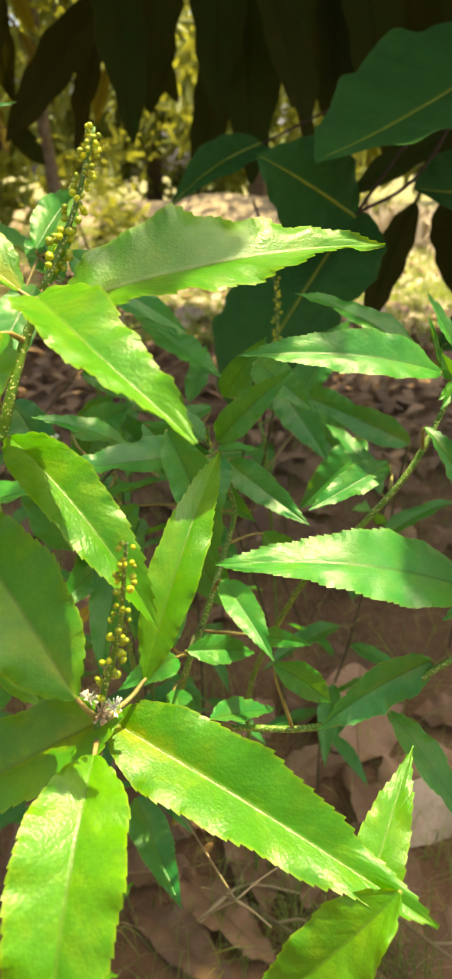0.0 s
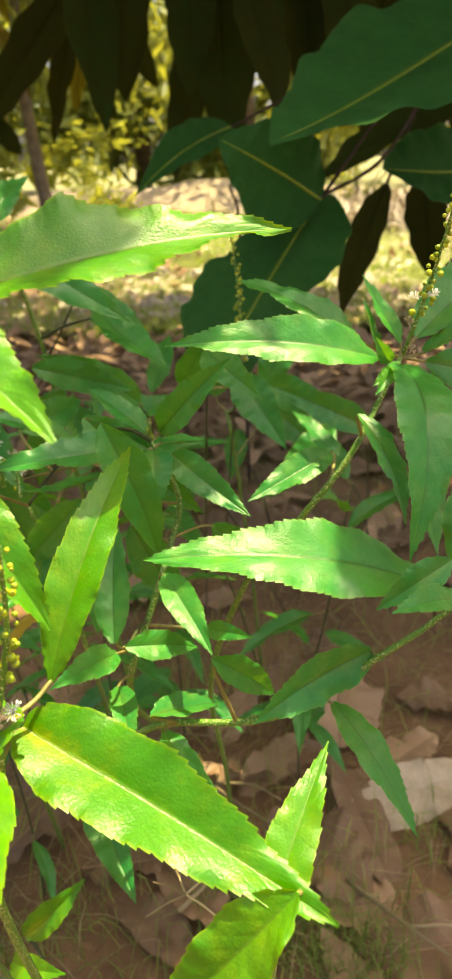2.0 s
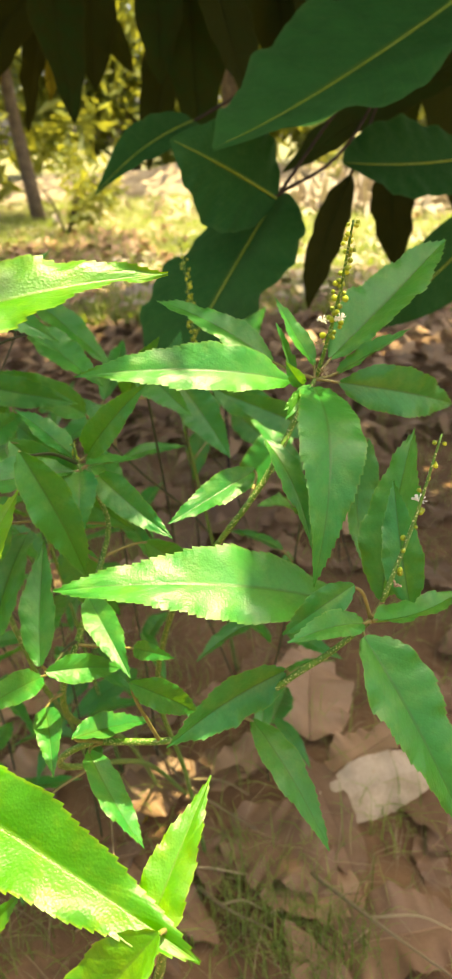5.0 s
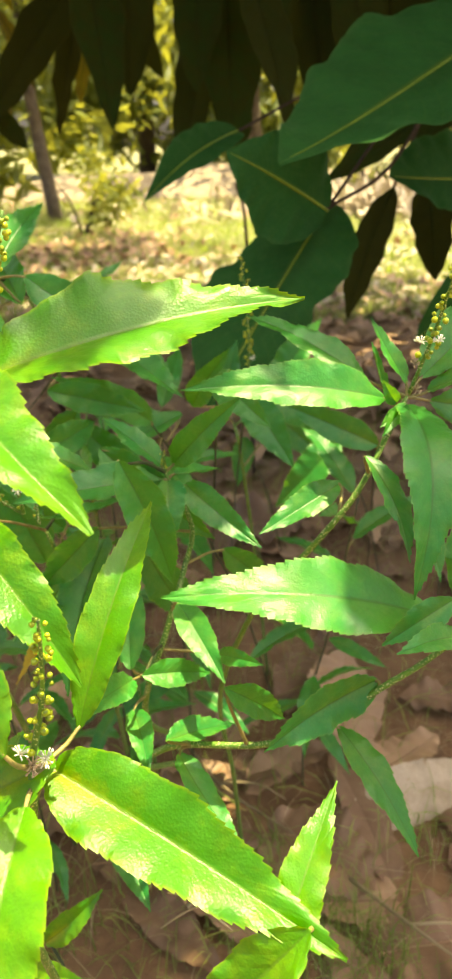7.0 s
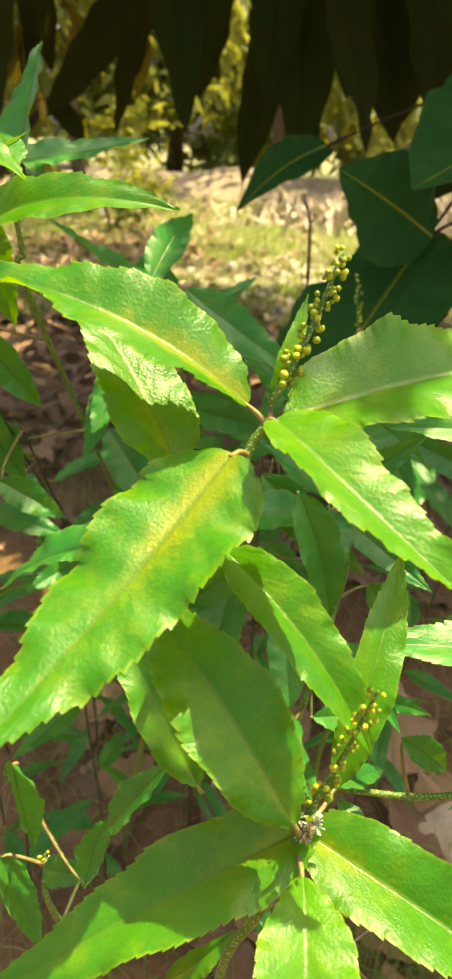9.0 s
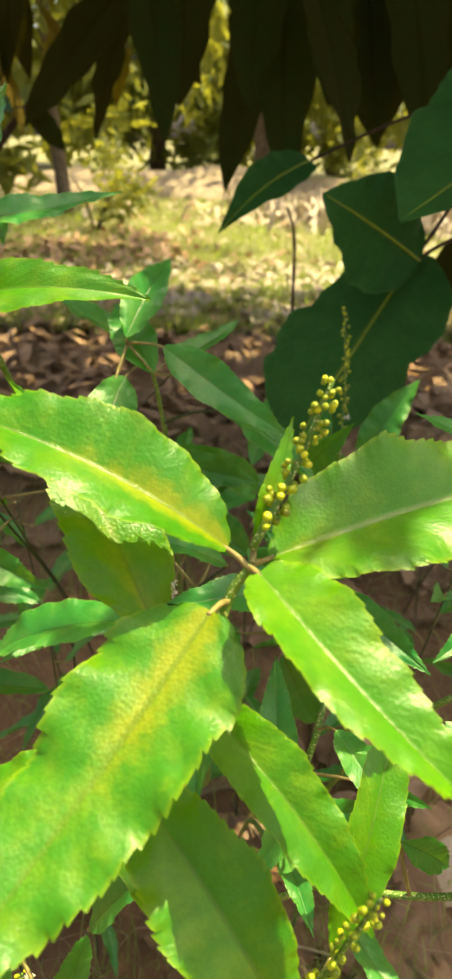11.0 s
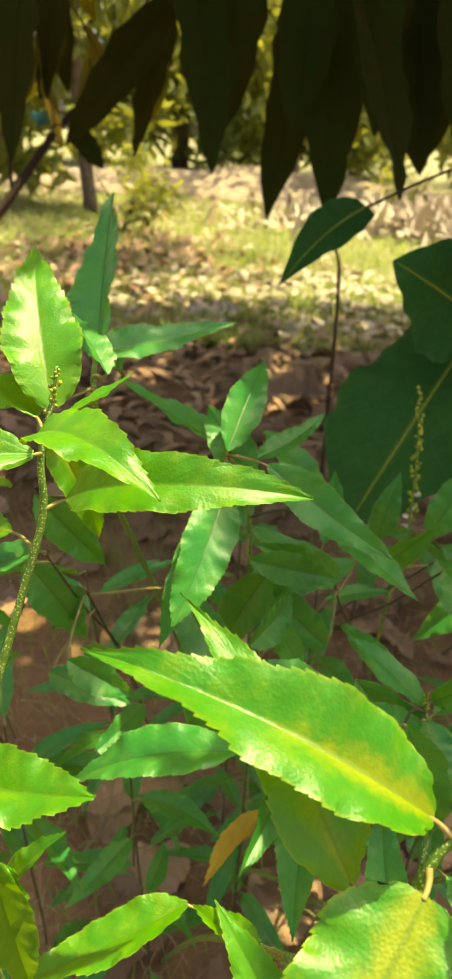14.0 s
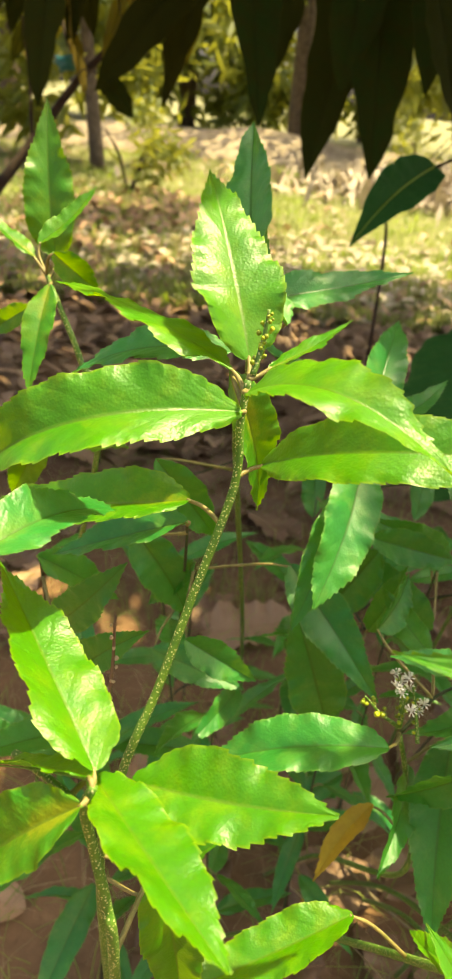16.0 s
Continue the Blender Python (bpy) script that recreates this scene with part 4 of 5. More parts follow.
leaf(plant, (0.0302, 0.4245, 0.3351), (-0.0157, 0.4111, 0.3132), 0.0147, -24, 0.018)
leaf(plant, (0.0215, 0.4343, 0.3243), (-0.0309, 0.4379, 0.3473), 0.0160, -30, -0.080)
leaf(plant, (0.0121, 0.3760, 0.3150), (-0.0287, 0.4005, 0.3436), 0.0200, -54, 0.050)

plant = weed("slender shaded weed with few toothed leaves", [(-0.1410, 0.3128, 0.3294), (-0.1474, 0.3436, 0.2785), (-0.1624, 0.4021, 0.1797), (-0.1838, 0.4913, -0.0100)], 0.00045, 0.0008, SHADE_STEM)
leaf(plant, (-0.1410, 0.3098, 0.3324), (-0.1123, 0.2951, 0.3702), 0.0139, 70, 0.050)

plant = weed("slender shaded weed with few toothed leaves", [(-0.0592, 0.1890, 0.3267), (-0.0686, 0.2166, 0.2762), (-0.0904, 0.2676, 0.1783), (-0.1216, 0.3463, -0.0100)], 0.00045, 0.0008, SHADE_STEM)
leaf(plant, (-0.0592, 0.1860, 0.3297), (-0.0430, 0.1522, 0.3428), 0.0111, -47, -0.019)
leaf(plant, (-0.0385, 0.1734, 0.2986), (-0.0385, 0.2044, 0.2854), 0.0094, -9, 0.075)

plant = weed("slender shaded weed with few toothed leaves", [(0.0388, 0.3389, 0.3228), (0.0469, 0.3749, 0.2729), (0.0658, 0.4454, 0.1764), (0.0928, 0.5519, -0.0100)], 0.00045, 0.0008, SHADE_STEM)
leaf(plant, (0.0388, 0.3359, 0.3258), (0.0166, 0.3744, 0.3312), 0.0125, -18, 0.100)

plant = weed("slender shaded weed with few toothed leaves", [(0.1436, 0.4153, 0.3141), (0.1557, 0.4718, 0.2655), (0.1839, 0.5903, 0.1721), (0.2242, 0.7653, -0.0100)], 0.00045, 0.0008, SHADE_STEM)
leaf(plant, (0.1436, 0.4123, 0.3171), (0.0892, 0.4264, 0.3387), 0.0177, -69, 0.050)

plant = weed("slender shaded weed with few toothed leaves", [(-0.0760, 0.3544, 0.2891), (-0.0847, 0.3956, 0.2442), (-0.1051, 0.4784, 0.1595), (-0.1342, 0.6024, -0.0100)], 0.00045, 0.0008, SHADE_STEM)
leaf(plant, (-0.0760, 0.3514, 0.2921), (-0.0963, 0.3168, 0.2920), 0.0121, -48, 0.050)

plant = weed("slender shaded weed with few toothed leaves", [(0.1342, 0.4897, 0.2880), (0.1497, 0.5327, 0.2433), (0.1857, 0.6198, 0.1590), (0.2372, 0.7500, -0.0100)], 0.00045, 0.0008, SHADE_STEM)
leaf(plant, (0.1342, 0.4867, 0.2910), (0.0886, 0.4736, 0.2453), 0.0239, -44, 0.050)

plant = weed("slender shaded weed with few toothed leaves", [(0.0706, 0.5597, 0.2616), (0.0782, 0.6013, 0.2208), (0.0960, 0.6850, 0.1458), (0.1214, 0.8102, -0.0100)], 0.00045, 0.0008, SHADE_STEM)
leaf(plant, (0.0706, 0.5567, 0.2646), (0.0629, 0.5361, 0.2313), 0.0178, -8, 0.050)


def seedling(x, y, tall, seed, count=14):
    """A low weed in the shade: leaves spiral up a thin stem."""
    rng = random.Random(seed)
    lean = Vector((rng.uniform(-0.03, 0.03), rng.uniform(-0.03, 0.02), 0))
    top = Vector((x, y, tall)) + lean
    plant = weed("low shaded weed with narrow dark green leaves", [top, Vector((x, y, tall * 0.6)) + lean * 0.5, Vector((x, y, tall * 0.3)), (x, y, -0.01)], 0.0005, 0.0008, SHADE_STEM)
    a = rng.uniform(0, 6.28)
    for k in range(count):
        a += 2.4 + rng.uniform(-0.3, 0.3)
        h = tall * (1 - 0.06 * k)
        root = Vector((x, y, h)) + lean * (h / tall) ** 2 + Vector((math.cos(a), math.sin(a), 0)) * 0.006
        rise = rng.uniform(0.2, 0.7) - 0.08 * k
        length = rng.uniform(0.04, 0.07)
        way = Vector((math.cos(a), math.sin(a), rise)).normalized()
        leaf(plant, root, root + way * length, length * rng.uniform(0.22, 0.28), rng.uniform(-30, 30), 0.06)


for k, (x, y, tall) in enumerate(((-0.075, 0.36, 0.27), (-0.02, 0.40, 0.30), (0.11, 0.44, 0.28), (-0.14, 0.36, 0.28),
                                  (-0.03, 0.50, 0.31), (0.02, 0.46, 0.33), (-0.10, 0.46, 0.30))):
    seedling(x, y, tall, 60 + k)


grass_head = tagged(new("dry_grass_head"), "tan dry grass stalk with a crossed seed head", "dry grass")
foot, hub = Vector((-0.0192, 0.4498, -0.0040)), Vector((0.0420, 0.1973, 0.2319))
grass_head.matrix_basis = Matrix.Translation(foot)
v, f = tube(glide([(0, 0, 0), (hub - foot) * 0.5 + Vector((0, 0, 0.012)), hub - foot], 8), [0.0004] * 17, 7)
part("stalk", mesh_of("stalk", v, f, STRAW), grass_head)
for end in ((0.0293, 0.1878, 0.2349), (0.0575, 0.2089, 0.2333), (0.0539, 0.1914, 0.2265), (0.0299, 0.2059, 0.2265)):
    line = glide([hub - foot, (hub.lerp(Vector(end), 0.5) - foot) + Vector((0, 0, 0.001)), Vector(end) - foot], 5)
    n = len(line)
    v, f = tube(line, [0.0003 + 0.00035 * math.sin(i * 2.1) ** 2 * (1 - i / n) for i in range(n)], 7)
    part("spikelet", mesh_of("spikelet", v, f, STRAW), grass_head)

# the shrub's branches come in from above and from the far right
SHRUB_FOOT = Vector((0.95, 1.25, 0.0))
shrub = tagged(new("shrub"), "shrub with large dark drooping leaves and brown branches", "shrub")
shrub.matrix_basis = Matrix.Translation(SHRUB_FOOT)


def branch(line, r0, r1, label=""):
    pts = glide(line, 8)
    v, f = tube([p - SHRUB_FOOT for p in pts], [r0 + (r1 - r0) * i / (len(pts) - 1) for i in range(len(pts))], 10)
    part("branch", mesh_of("branch", v, f, TWIG), shrub, None, label)
    return pts


twigs = branch([(0.95, 1.25, -0.02), (0.90, 1.22, 0.5), (0.80, 1.18, 1.0), (0.7, 1.15, 1.5)], 0.035, 0.02)
twigs += branch([(0.84, 1.2, 0.80), (0.55, 1.15, 0.95), (0.25, 1.12, 0.93), (-0.1, 1.12, 0.90), (-0.35, 1.2, 0.86)], 0.014, 0.004)
twigs += branch([(0.88, 1.21, 0.55), (0.6, 1.02, 0.62), (0.43, 0.90, 0.62), (0.30, 0.84, 0.58)], 0.012, 0.003)
twigs += branch([(0.80, 1.18, 1.0), (0.45, 0.98, 1.05), (0.15, 0.90, 1.0), (-0.05, 0.9, 0.95)], 0.012, 0.004)



# sunny gaps in the foliage, as spots on the ground that the sun reaches, each with its radius
CANOPY_GAPS = (
    (0.058, 0.440, 0.030), (0.018, 0.427, 0.028), (-0.167, 0.261, 0.024), (-0.218, 0.230, 0.015), (-0.204, 0.234, 0.015), (-0.190, 0.237, 0.015),
    (-0.153, 0.240, 0.018), (-0.166, 0.247, 0.018), (-0.180, 0.255, 0.018), (-0.196, 0.297, 0.018), (-0.179, 0.293, 0.018), (-0.163, 0.290, 0.018),
    (-0.022, 0.200, 0.014), (-0.023, 0.211, 0.015), (-0.020, 0.171, 0.012), (-0.020, 0.182, 0.014), (-0.049, 0.173, 0.020), (-0.005, 0.202, 0.015), (-0.021, 0.198, 0.015), (-0.137, 0.119, 0.010),
    (-0.150, 0.121, 0.010), (-0.163, 0.122, 0.010), (-0.154, 0.111, 0.010), (-0.133, 0.104, 0.010), (-0.113, 0.098, 0.014),
    (-0.101, 0.086, 0.010), (-0.070, 0.137, 0.010), (-0.086, 0.114, 0.010), (-0.241, 0.215, 0.010), (-0.256, 0.212, 0.010), (-0.079, 0.119, 0.010),
    (0.013, 0.163, 0.010),
)


def open_to_sun(p):
    below = p - SUN_WAY * (p.z / SUN_WAY.z)
    return any((below.x - x) ** 2 + (below.y - y) ** 2 < r * r for x, y, r in CANOPY_GAPS)


def canopy(x0, x1, y0, y1, z0, z1, count, size, seed):
    """The shrub's upper leaves, unseen overhead for their shade, in drooping whorls along twigs."""
    rng = random.Random(seed)
    spots = [Vector((rng.uniform(x0, x1), rng.uniform(y0, y1), rng.uniform(z0, z1))) for _ in range(count // 7)]
    # the crown is rounded and uneven at its rim, and thicker in its middle
    inside = [(p, abs((p.x - 0.5) / 1.85) ** 2.5 + abs((p.y - 1.75) / 1.5) ** 2.5 + 0.35 * noise.noise(p * 2.2)) for p in spots]
    whorls([p + Vector((0, 0, max(0.0, min(0.7, p.y - 1.6)) * rng.random())) for p, e in inside if e < 1], size, rng)


def whorls(centres, size, rng):
    v, f = [], []
    for c in centres:
        for k in range(7):
            a = rng.uniform(0, 6.28)
            way = Vector((math.cos(a), math.sin(a), rng.uniform(-0.7, 0.2))).normalized()
            side = way.cross(Vector((0, 0, 1))).normalized()
            length = size * rng.uniform(0.7, 1.2)
            if any(open_to_sun(c + way * length * q) for q in (0.1, 0.4, 0.7, 1.0)):
                continue
            w, up = side * length * 0.14, Vector((0, 0, length * 0.05))
            p, i = c - SHRUB_FOOT, len(v)
            v += [p, p + way * length * 0.4 + w + up, p + way * length * 0.4, p + way * length * 0.4 - w + up, p + way * length - up * 2]
            f += [(i, i + 1, i + 2), (i, i + 2, i + 3), (i + 1, i + 4, i + 2), (i + 2, i + 4, i + 3)]
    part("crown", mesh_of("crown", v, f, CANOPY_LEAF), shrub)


def shade_sprays(centres, count, spread, size, seed):
    """Unseen low whorls added to shade chosen leaves: a few about each centre."""
    rng = random.Random(seed)
    whorls([Vector(c) + Vector([rng.gauss(0, spread) for _ in range(3)]) for c in centres for _ in range(count)], size, rng)


canopy(0.300, 0.500, 0.600, 0.800, 1.1, 1.2, 140, 0.12, 65)
canopy(0.316, 0.406, 0.270, 0.420, 1, 1.1, 77, 0.07, 58)
canopy(0.499, 2.219, 0.377, 2.807, 1.2, 1.55, 2900, 0.18, 51)
canopy(0.038, 0.688, 1.031, 1.581, 1, 1.3, 560, 0.18, 55)
canopy(0.332, 0.732, 0.660, 1.010, 1.1, 1.35, 300, 0.16, 56)
canopy(0.184, 0.394, 0.481, 0.681, 1.25, 1.4, 180, 0.13, 57)
canopy(0.441, 0.581, 0.321, 0.561, 1.3, 1.42, 70, 0.14, 54)
canopy(0.019, 0.499, 0.507, 2.807, 1.2, 1.55, 850, 0.18, 53)
canopy(-1.381, 0.019, 0.697, 2.807, 1.2, 1.55, 2300, 0.18, 52)
canopy(0.201, 0.261, 0.360, 0.420, 1.06, 1.11, 14, 0.06, 60)
shade_sprays(((0.123, 0.243, 0.790), (0.138, 0.254, 0.800), (0.171, 0.315, 0.800), (0.184, 0.319, 0.800), (0.238, 0.302, 0.800), (0.240, 0.292, 0.800)), 4, 0.0045, 0.022, 59)
shade_sprays(((0.178, 0.319, 0.800), (0.056, 0.352, 0.800), (0.083, 0.342, 0.800), (0.069, 0.391, 0.800)), 3, 0.005, 0.020, 64)
canopy(0.309, 0.529, 0.695, 0.895, 1.036, 1.136, 49, 0.12, 61)
shade_sprays(((0.086, 0.443, 0.971), (0.084, 0.425, 0.875), (0.139, 0.479, 0.954), (0.112, 0.392, 0.853), (0.148, 0.384, 0.842), (0.106, 0.410, 0.938), (0.025, 0.391, 0.922), (0.021, 0.416, 0.943), (0.292, 0.360, 0.942), (0.309, 0.372, 0.964), (0.309, 0.359, 0.911), (0.299, 0.335, 0.886), (0.293, 0.291, 0.863), (0.306, 0.283, 0.840), (0.204, 0.363, 0.906), (0.184, 0.351, 0.892), (0.264, 0.312, 0.826), (0.270, 0.318, 0.906), (0.155, 0.545, 0.909), (0.150, 0.253, 0.912), (0.112, 0.448, 0.854)), 3, 0.016, 0.05, 62)
whorls([Vector((0.470, 0.701, 0.970)) + Vector((-0.0369, 0.0324, 0.0055)) * i + Vector((-0.0393, -0.0342, -0.0205)) * j for j in range(7) for i in range(3)], 0.08, random.Random(63))
twigs += branch([(0.25, 1.12, 0.93), (0.35, 2.2, 1.65), (0.25, 3.1, 2.05), (-0.05, 3.9, 2.2)], 0.012, 0.004)
shade_bough_rng = random.Random(66)
whorls([Vector((shade_bough_rng.gauss(-0.05, 0.28), shade_bough_rng.gauss(3.75, 0.30), shade_bough_rng.uniform(2.05, 2.3))) for _ in range(95)], 0.17, shade_bough_rng)

twigs += branch([(-0.6446, 1.6396, 0.2655), (-0.5459, 1.7103, 0.4026), (-0.4536, 1.7776, 0.5335), (-0.3462, 1.8332, 0.6410), (-0.1820, 1.9181, 0.8056)], 0.012, 0.004)
twigs += branch([(-0.4536, 1.7776, 0.5335), (-0.5075, 1.8281, 0.6328), (-0.4986, 1.9142, 0.8014)], 0.005, 0.002)
twigs += branch([(-0.5459, 1.7103, 0.4026), (-0.5507, 1.7211, 0.5339), (-0.5672, 1.7329, 0.6669)], 0.004, 0.002)

stick = tagged(new("stick"), "thin dark dry stick standing in the ground", "stick")
base = Vector((0.0949, 1.0213, -0.0100))
stick.matrix_basis = Matrix.Translation(base)
line = glide([(0, 0, 0), Vector((0.0886, 1.0474, 0.3513)) - base, Vector((0.0750, 1.0515, 0.4254)) - base], 8)
v, f = tube(line, [0.0028 - 0.0012 * i / (len(line) - 1) for i in range(len(line))], 8)
part("shaft", mesh_of("shaft", v, f, TWIG), stick)


scrap = tagged(new("plastic_scrap"), "crumpled teal plastic scrap caught on a branch", "plastic scrap")
scrap.matrix_basis = Matrix.Translation((-0.4881, 1.7744, 0.5495))
v, f = ball(0.02, 7, 10)
v = [(x * 1.3 + 0.004 * math.sin(z * 400), y * 0.7, z * 0.75 + 0.004 * math.sin(x * 300)) for x, y, z in v]
part("film", mesh_of("film", v, f, PLASTIC), scrap)


def nearest_twig(p):
    return min(twigs, key=lambda q: (q - Vector(p)).length)


shrub_leaf(shrub, SHRUB_FOOT, (0.3351, 0.7485, 0.5849), (0.0903, 0.4853, 0.4643), 0.1482, -12, -0.047, fold=0.33, anchor=nearest_twig((0.3351, 0.7485, 0.5849)), edge=0.03, front=0.57, back=0.96, bend=-0.041)
shrub_leaf(shrub, SHRUB_FOOT, (0.1360, 0.6014, 0.4272), (0.0611, 0.5955, 0.4700), 0.0944, -56, 0.042, fold=0.16, anchor=nearest_twig((0.1360, 0.6014, 0.4272)), edge=0.03, front=0.64, back=0.99, bend=0.008)
shrub_leaf(shrub, SHRUB_FOOT, (0.1397, 0.6238, 0.4283), (0.0438, 0.5260, 0.3010), 0.1304, 7, 0.014, fold=0.29, anchor=nearest_twig((0.1397, 0.6238, 0.4283)), edge=0.03, front=0.62, back=0.71, bend=0.005)
shrub_leaf(shrub, SHRUB_FOOT, (0.0747, 0.8258, 0.4849), (-0.0114, 0.6885, 0.4302), 0.0440, -28, 0.03, fold=0.5, anchor=nearest_twig((0.0747, 0.8258, 0.4849)), edge=0.03, front=0.6, back=1.2)
shrub_leaf(shrub, SHRUB_FOOT, (0.3327, 0.7462, 0.4426), (0.2001, 0.6907, 0.4455), 0.0898, -45, -0.026, fold=0.32, anchor=nearest_twig((0.3327, 0.7462, 0.4426)), edge=0.03, front=0.65, back=0.68, bend=0.010)
shrub_leaf(shrub, SHRUB_FOOT, (0.2211, 0.7666, 0.4318), (0.1756, 0.7222, 0.3179), 0.0391, -1, 0.03, anchor=nearest_twig((0.2211, 0.7666, 0.4318)), material=SHADED_SHRUB_LEAF, rib_material=SHADED_SHRUB_LEAF, edge=0.06)
shrub_leaf(shrub, SHRUB_FOOT, (0.2762, 0.8388, 0.4376), (0.2706, 0.7645, 0.3438), 0.0424, 11, 0.03, anchor=nearest_twig((0.2762, 0.8388, 0.4376)), material=SHADED_SHRUB_LEAF, rib_material=SHADED_SHRUB_LEAF, edge=0.06)
shrub_leaf(shrub, SHRUB_FOOT, (0.3740, 0.8326, 0.5389), (0.1631, 0.8420, 0.4331), 0.0708, -29, 0.03, anchor=nearest_twig((0.3740, 0.8326, 0.5389)), material=SHADED_SHRUB_LEAF, rib_material=SHADED_SHRUB_LEAF, edge=0.06)
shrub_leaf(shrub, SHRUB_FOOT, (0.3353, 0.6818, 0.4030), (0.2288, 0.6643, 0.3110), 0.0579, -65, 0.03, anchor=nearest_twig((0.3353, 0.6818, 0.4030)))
shrub_leaf(shrub, SHRUB_FOOT, (-0.1465, 1.3129, 0.8161), (-0.0882, 1.0970, 0.4922), 0.0916, -26, 0.03, anchor=nearest_twig((-0.1465, 1.3129, 0.8161)), material=SHADED_SHRUB_LEAF, rib_material=SHADED_SHRUB_LEAF, edge=0.06)
shrub_leaf(shrub, SHRUB_FOOT, (-0.0598, 1.3342, 0.8040), (-0.0839, 1.3084, 0.5417), 0.0906, -2, 0.03, anchor=nearest_twig((-0.0598, 1.3342, 0.8040)), material=SHADED_SHRUB_LEAF, rib_material=SHADED_SHRUB_LEAF, edge=0.06)
shrub_leaf(shrub, SHRUB_FOOT, (0.0664, 1.6876, 0.8338), (-0.0082, 1.2663, 0.4244), 0.1125, 19, 0.03, anchor=nearest_twig((0.0664, 1.6876, 0.8338)), material=SHADED_SHRUB_LEAF, rib_material=SHADED_SHRUB_LEAF, edge=0.06)
shrub_leaf(shrub, SHRUB_FOOT, (0.0697, 1.4309, 0.8017), (0.0752, 1.1991, 0.4384), 0.1206, -24, 0.03, anchor=nearest_twig((0.0697, 1.4309, 0.8017)), material=SHADED_SHRUB_LEAF, rib_material=SHADED_SHRUB_LEAF, edge=0.06)
shrub_leaf(shrub, SHRUB_FOOT, (0.0807, 1.1901, 0.7289), (0.1415, 1.0024, 0.4800), 0.0889, -25, 0.03, anchor=nearest_twig((0.0807, 1.1901, 0.7289)), material=SHADED_SHRUB_LEAF, rib_material=SHADED_SHRUB_LEAF, edge=0.06)
shrub_leaf(shrub, SHRUB_FOOT, (0.1849, 1.3852, 0.8257), (0.2383, 1.3523, 0.4956), 0.1016, 12, 0.03, anchor=nearest_twig((0.1849, 1.3852, 0.8257)), material=SHADED_SHRUB_LEAF, rib_material=SHADED_SHRUB_LEAF, edge=0.06)
shrub_leaf(shrub, SHRUB_FOOT, (0.0248, 1.2536, 0.7774), (0.0219, 1.2428, 0.5412), 0.0780, 3, 0.03, anchor=nearest_twig((0.0248, 1.2536, 0.7774)), material=SHADED_SHRUB_LEAF, rib_material=SHADED_SHRUB_LEAF, edge=0.06)
shrub_leaf(shrub, SHRUB_FOOT, (0.1071, 1.2555, 0.7815), (0.1396, 1.2412, 0.5472), 0.0645, 9, 0.03, anchor=nearest_twig((0.1071, 1.2555, 0.7815)), material=SHADED_SHRUB_LEAF, rib_material=SHADED_SHRUB_LEAF, edge=0.06)
shrub_leaf(shrub, SHRUB_FOOT, (0.2240, 1.2660, 0.7888), (0.2925, 1.2240, 0.4895), 0.0779, 15, 0.03, anchor=nearest_twig((0.2240, 1.2660, 0.7888)), material=SHADED_SHRUB_LEAF, rib_material=SHADED_SHRUB_LEAF, edge=0.06)
shrub_leaf(shrub, SHRUB_FOOT, (0.2461, 1.3764, 0.8043), (0.2354, 1.3756, 0.5042), 0.1178, 6, 0.03, anchor=nearest_twig((0.2461, 1.3764, 0.8043)), material=SHADED_SHRUB_LEAF, rib_material=SHADED_SHRUB_LEAF, edge=0.06)
shrub_leaf(shrub, SHRUB_FOOT, (0.3220, 1.3858, 0.8035), (0.3255, 1.3718, 0.4530), 0.1170, 10, 0.03, anchor=nearest_twig((0.3220, 1.3858, 0.8035)), material=SHADED_SHRUB_LEAF, rib_material=SHADED_SHRUB_LEAF, edge=0.06)
shrub_leaf(shrub, SHRUB_FOOT, (0.4138, 1.4057, 0.7673), (0.4210, 1.3799, 0.4093), 0.1080, 14, 0.03, anchor=nearest_twig((0.4138, 1.4057, 0.7673)), material=SHADED_SHRUB_LEAF, rib_material=SHADED_SHRUB_LEAF, edge=0.06)
shrub_leaf(shrub, SHRUB_FOOT, (0.4789, 1.3200, 0.7087), (0.4996, 1.2587, 0.3256), 0.0984, 18, 0.03, anchor=nearest_twig((0.4789, 1.3200, 0.7087)), material=SHADED_SHRUB_LEAF, rib_material=SHADED_SHRUB_LEAF, edge=0.06)
shrub_leaf(shrub, SHRUB_FOOT, (-0.1765, 1.5112, 0.7452), (-0.3655, 1.4580, 0.5090), 0.0742, -87, 0.03, anchor=nearest_twig((-0.1765, 1.5112, 0.7452)), material=SHADED_SHRUB_LEAF, rib_material=SHADED_SHRUB_LEAF, edge=0.06)
shrub_leaf(shrub, SHRUB_FOOT, (-0.1878, 1.6301, 0.7530), (-0.2665, 1.6066, 0.4904), 0.0825, 46, 0.03, anchor=nearest_twig((-0.1878, 1.6301, 0.7530)), material=SHADED_SHRUB_LEAF, rib_material=SHADED_SHRUB_LEAF, edge=0.06)
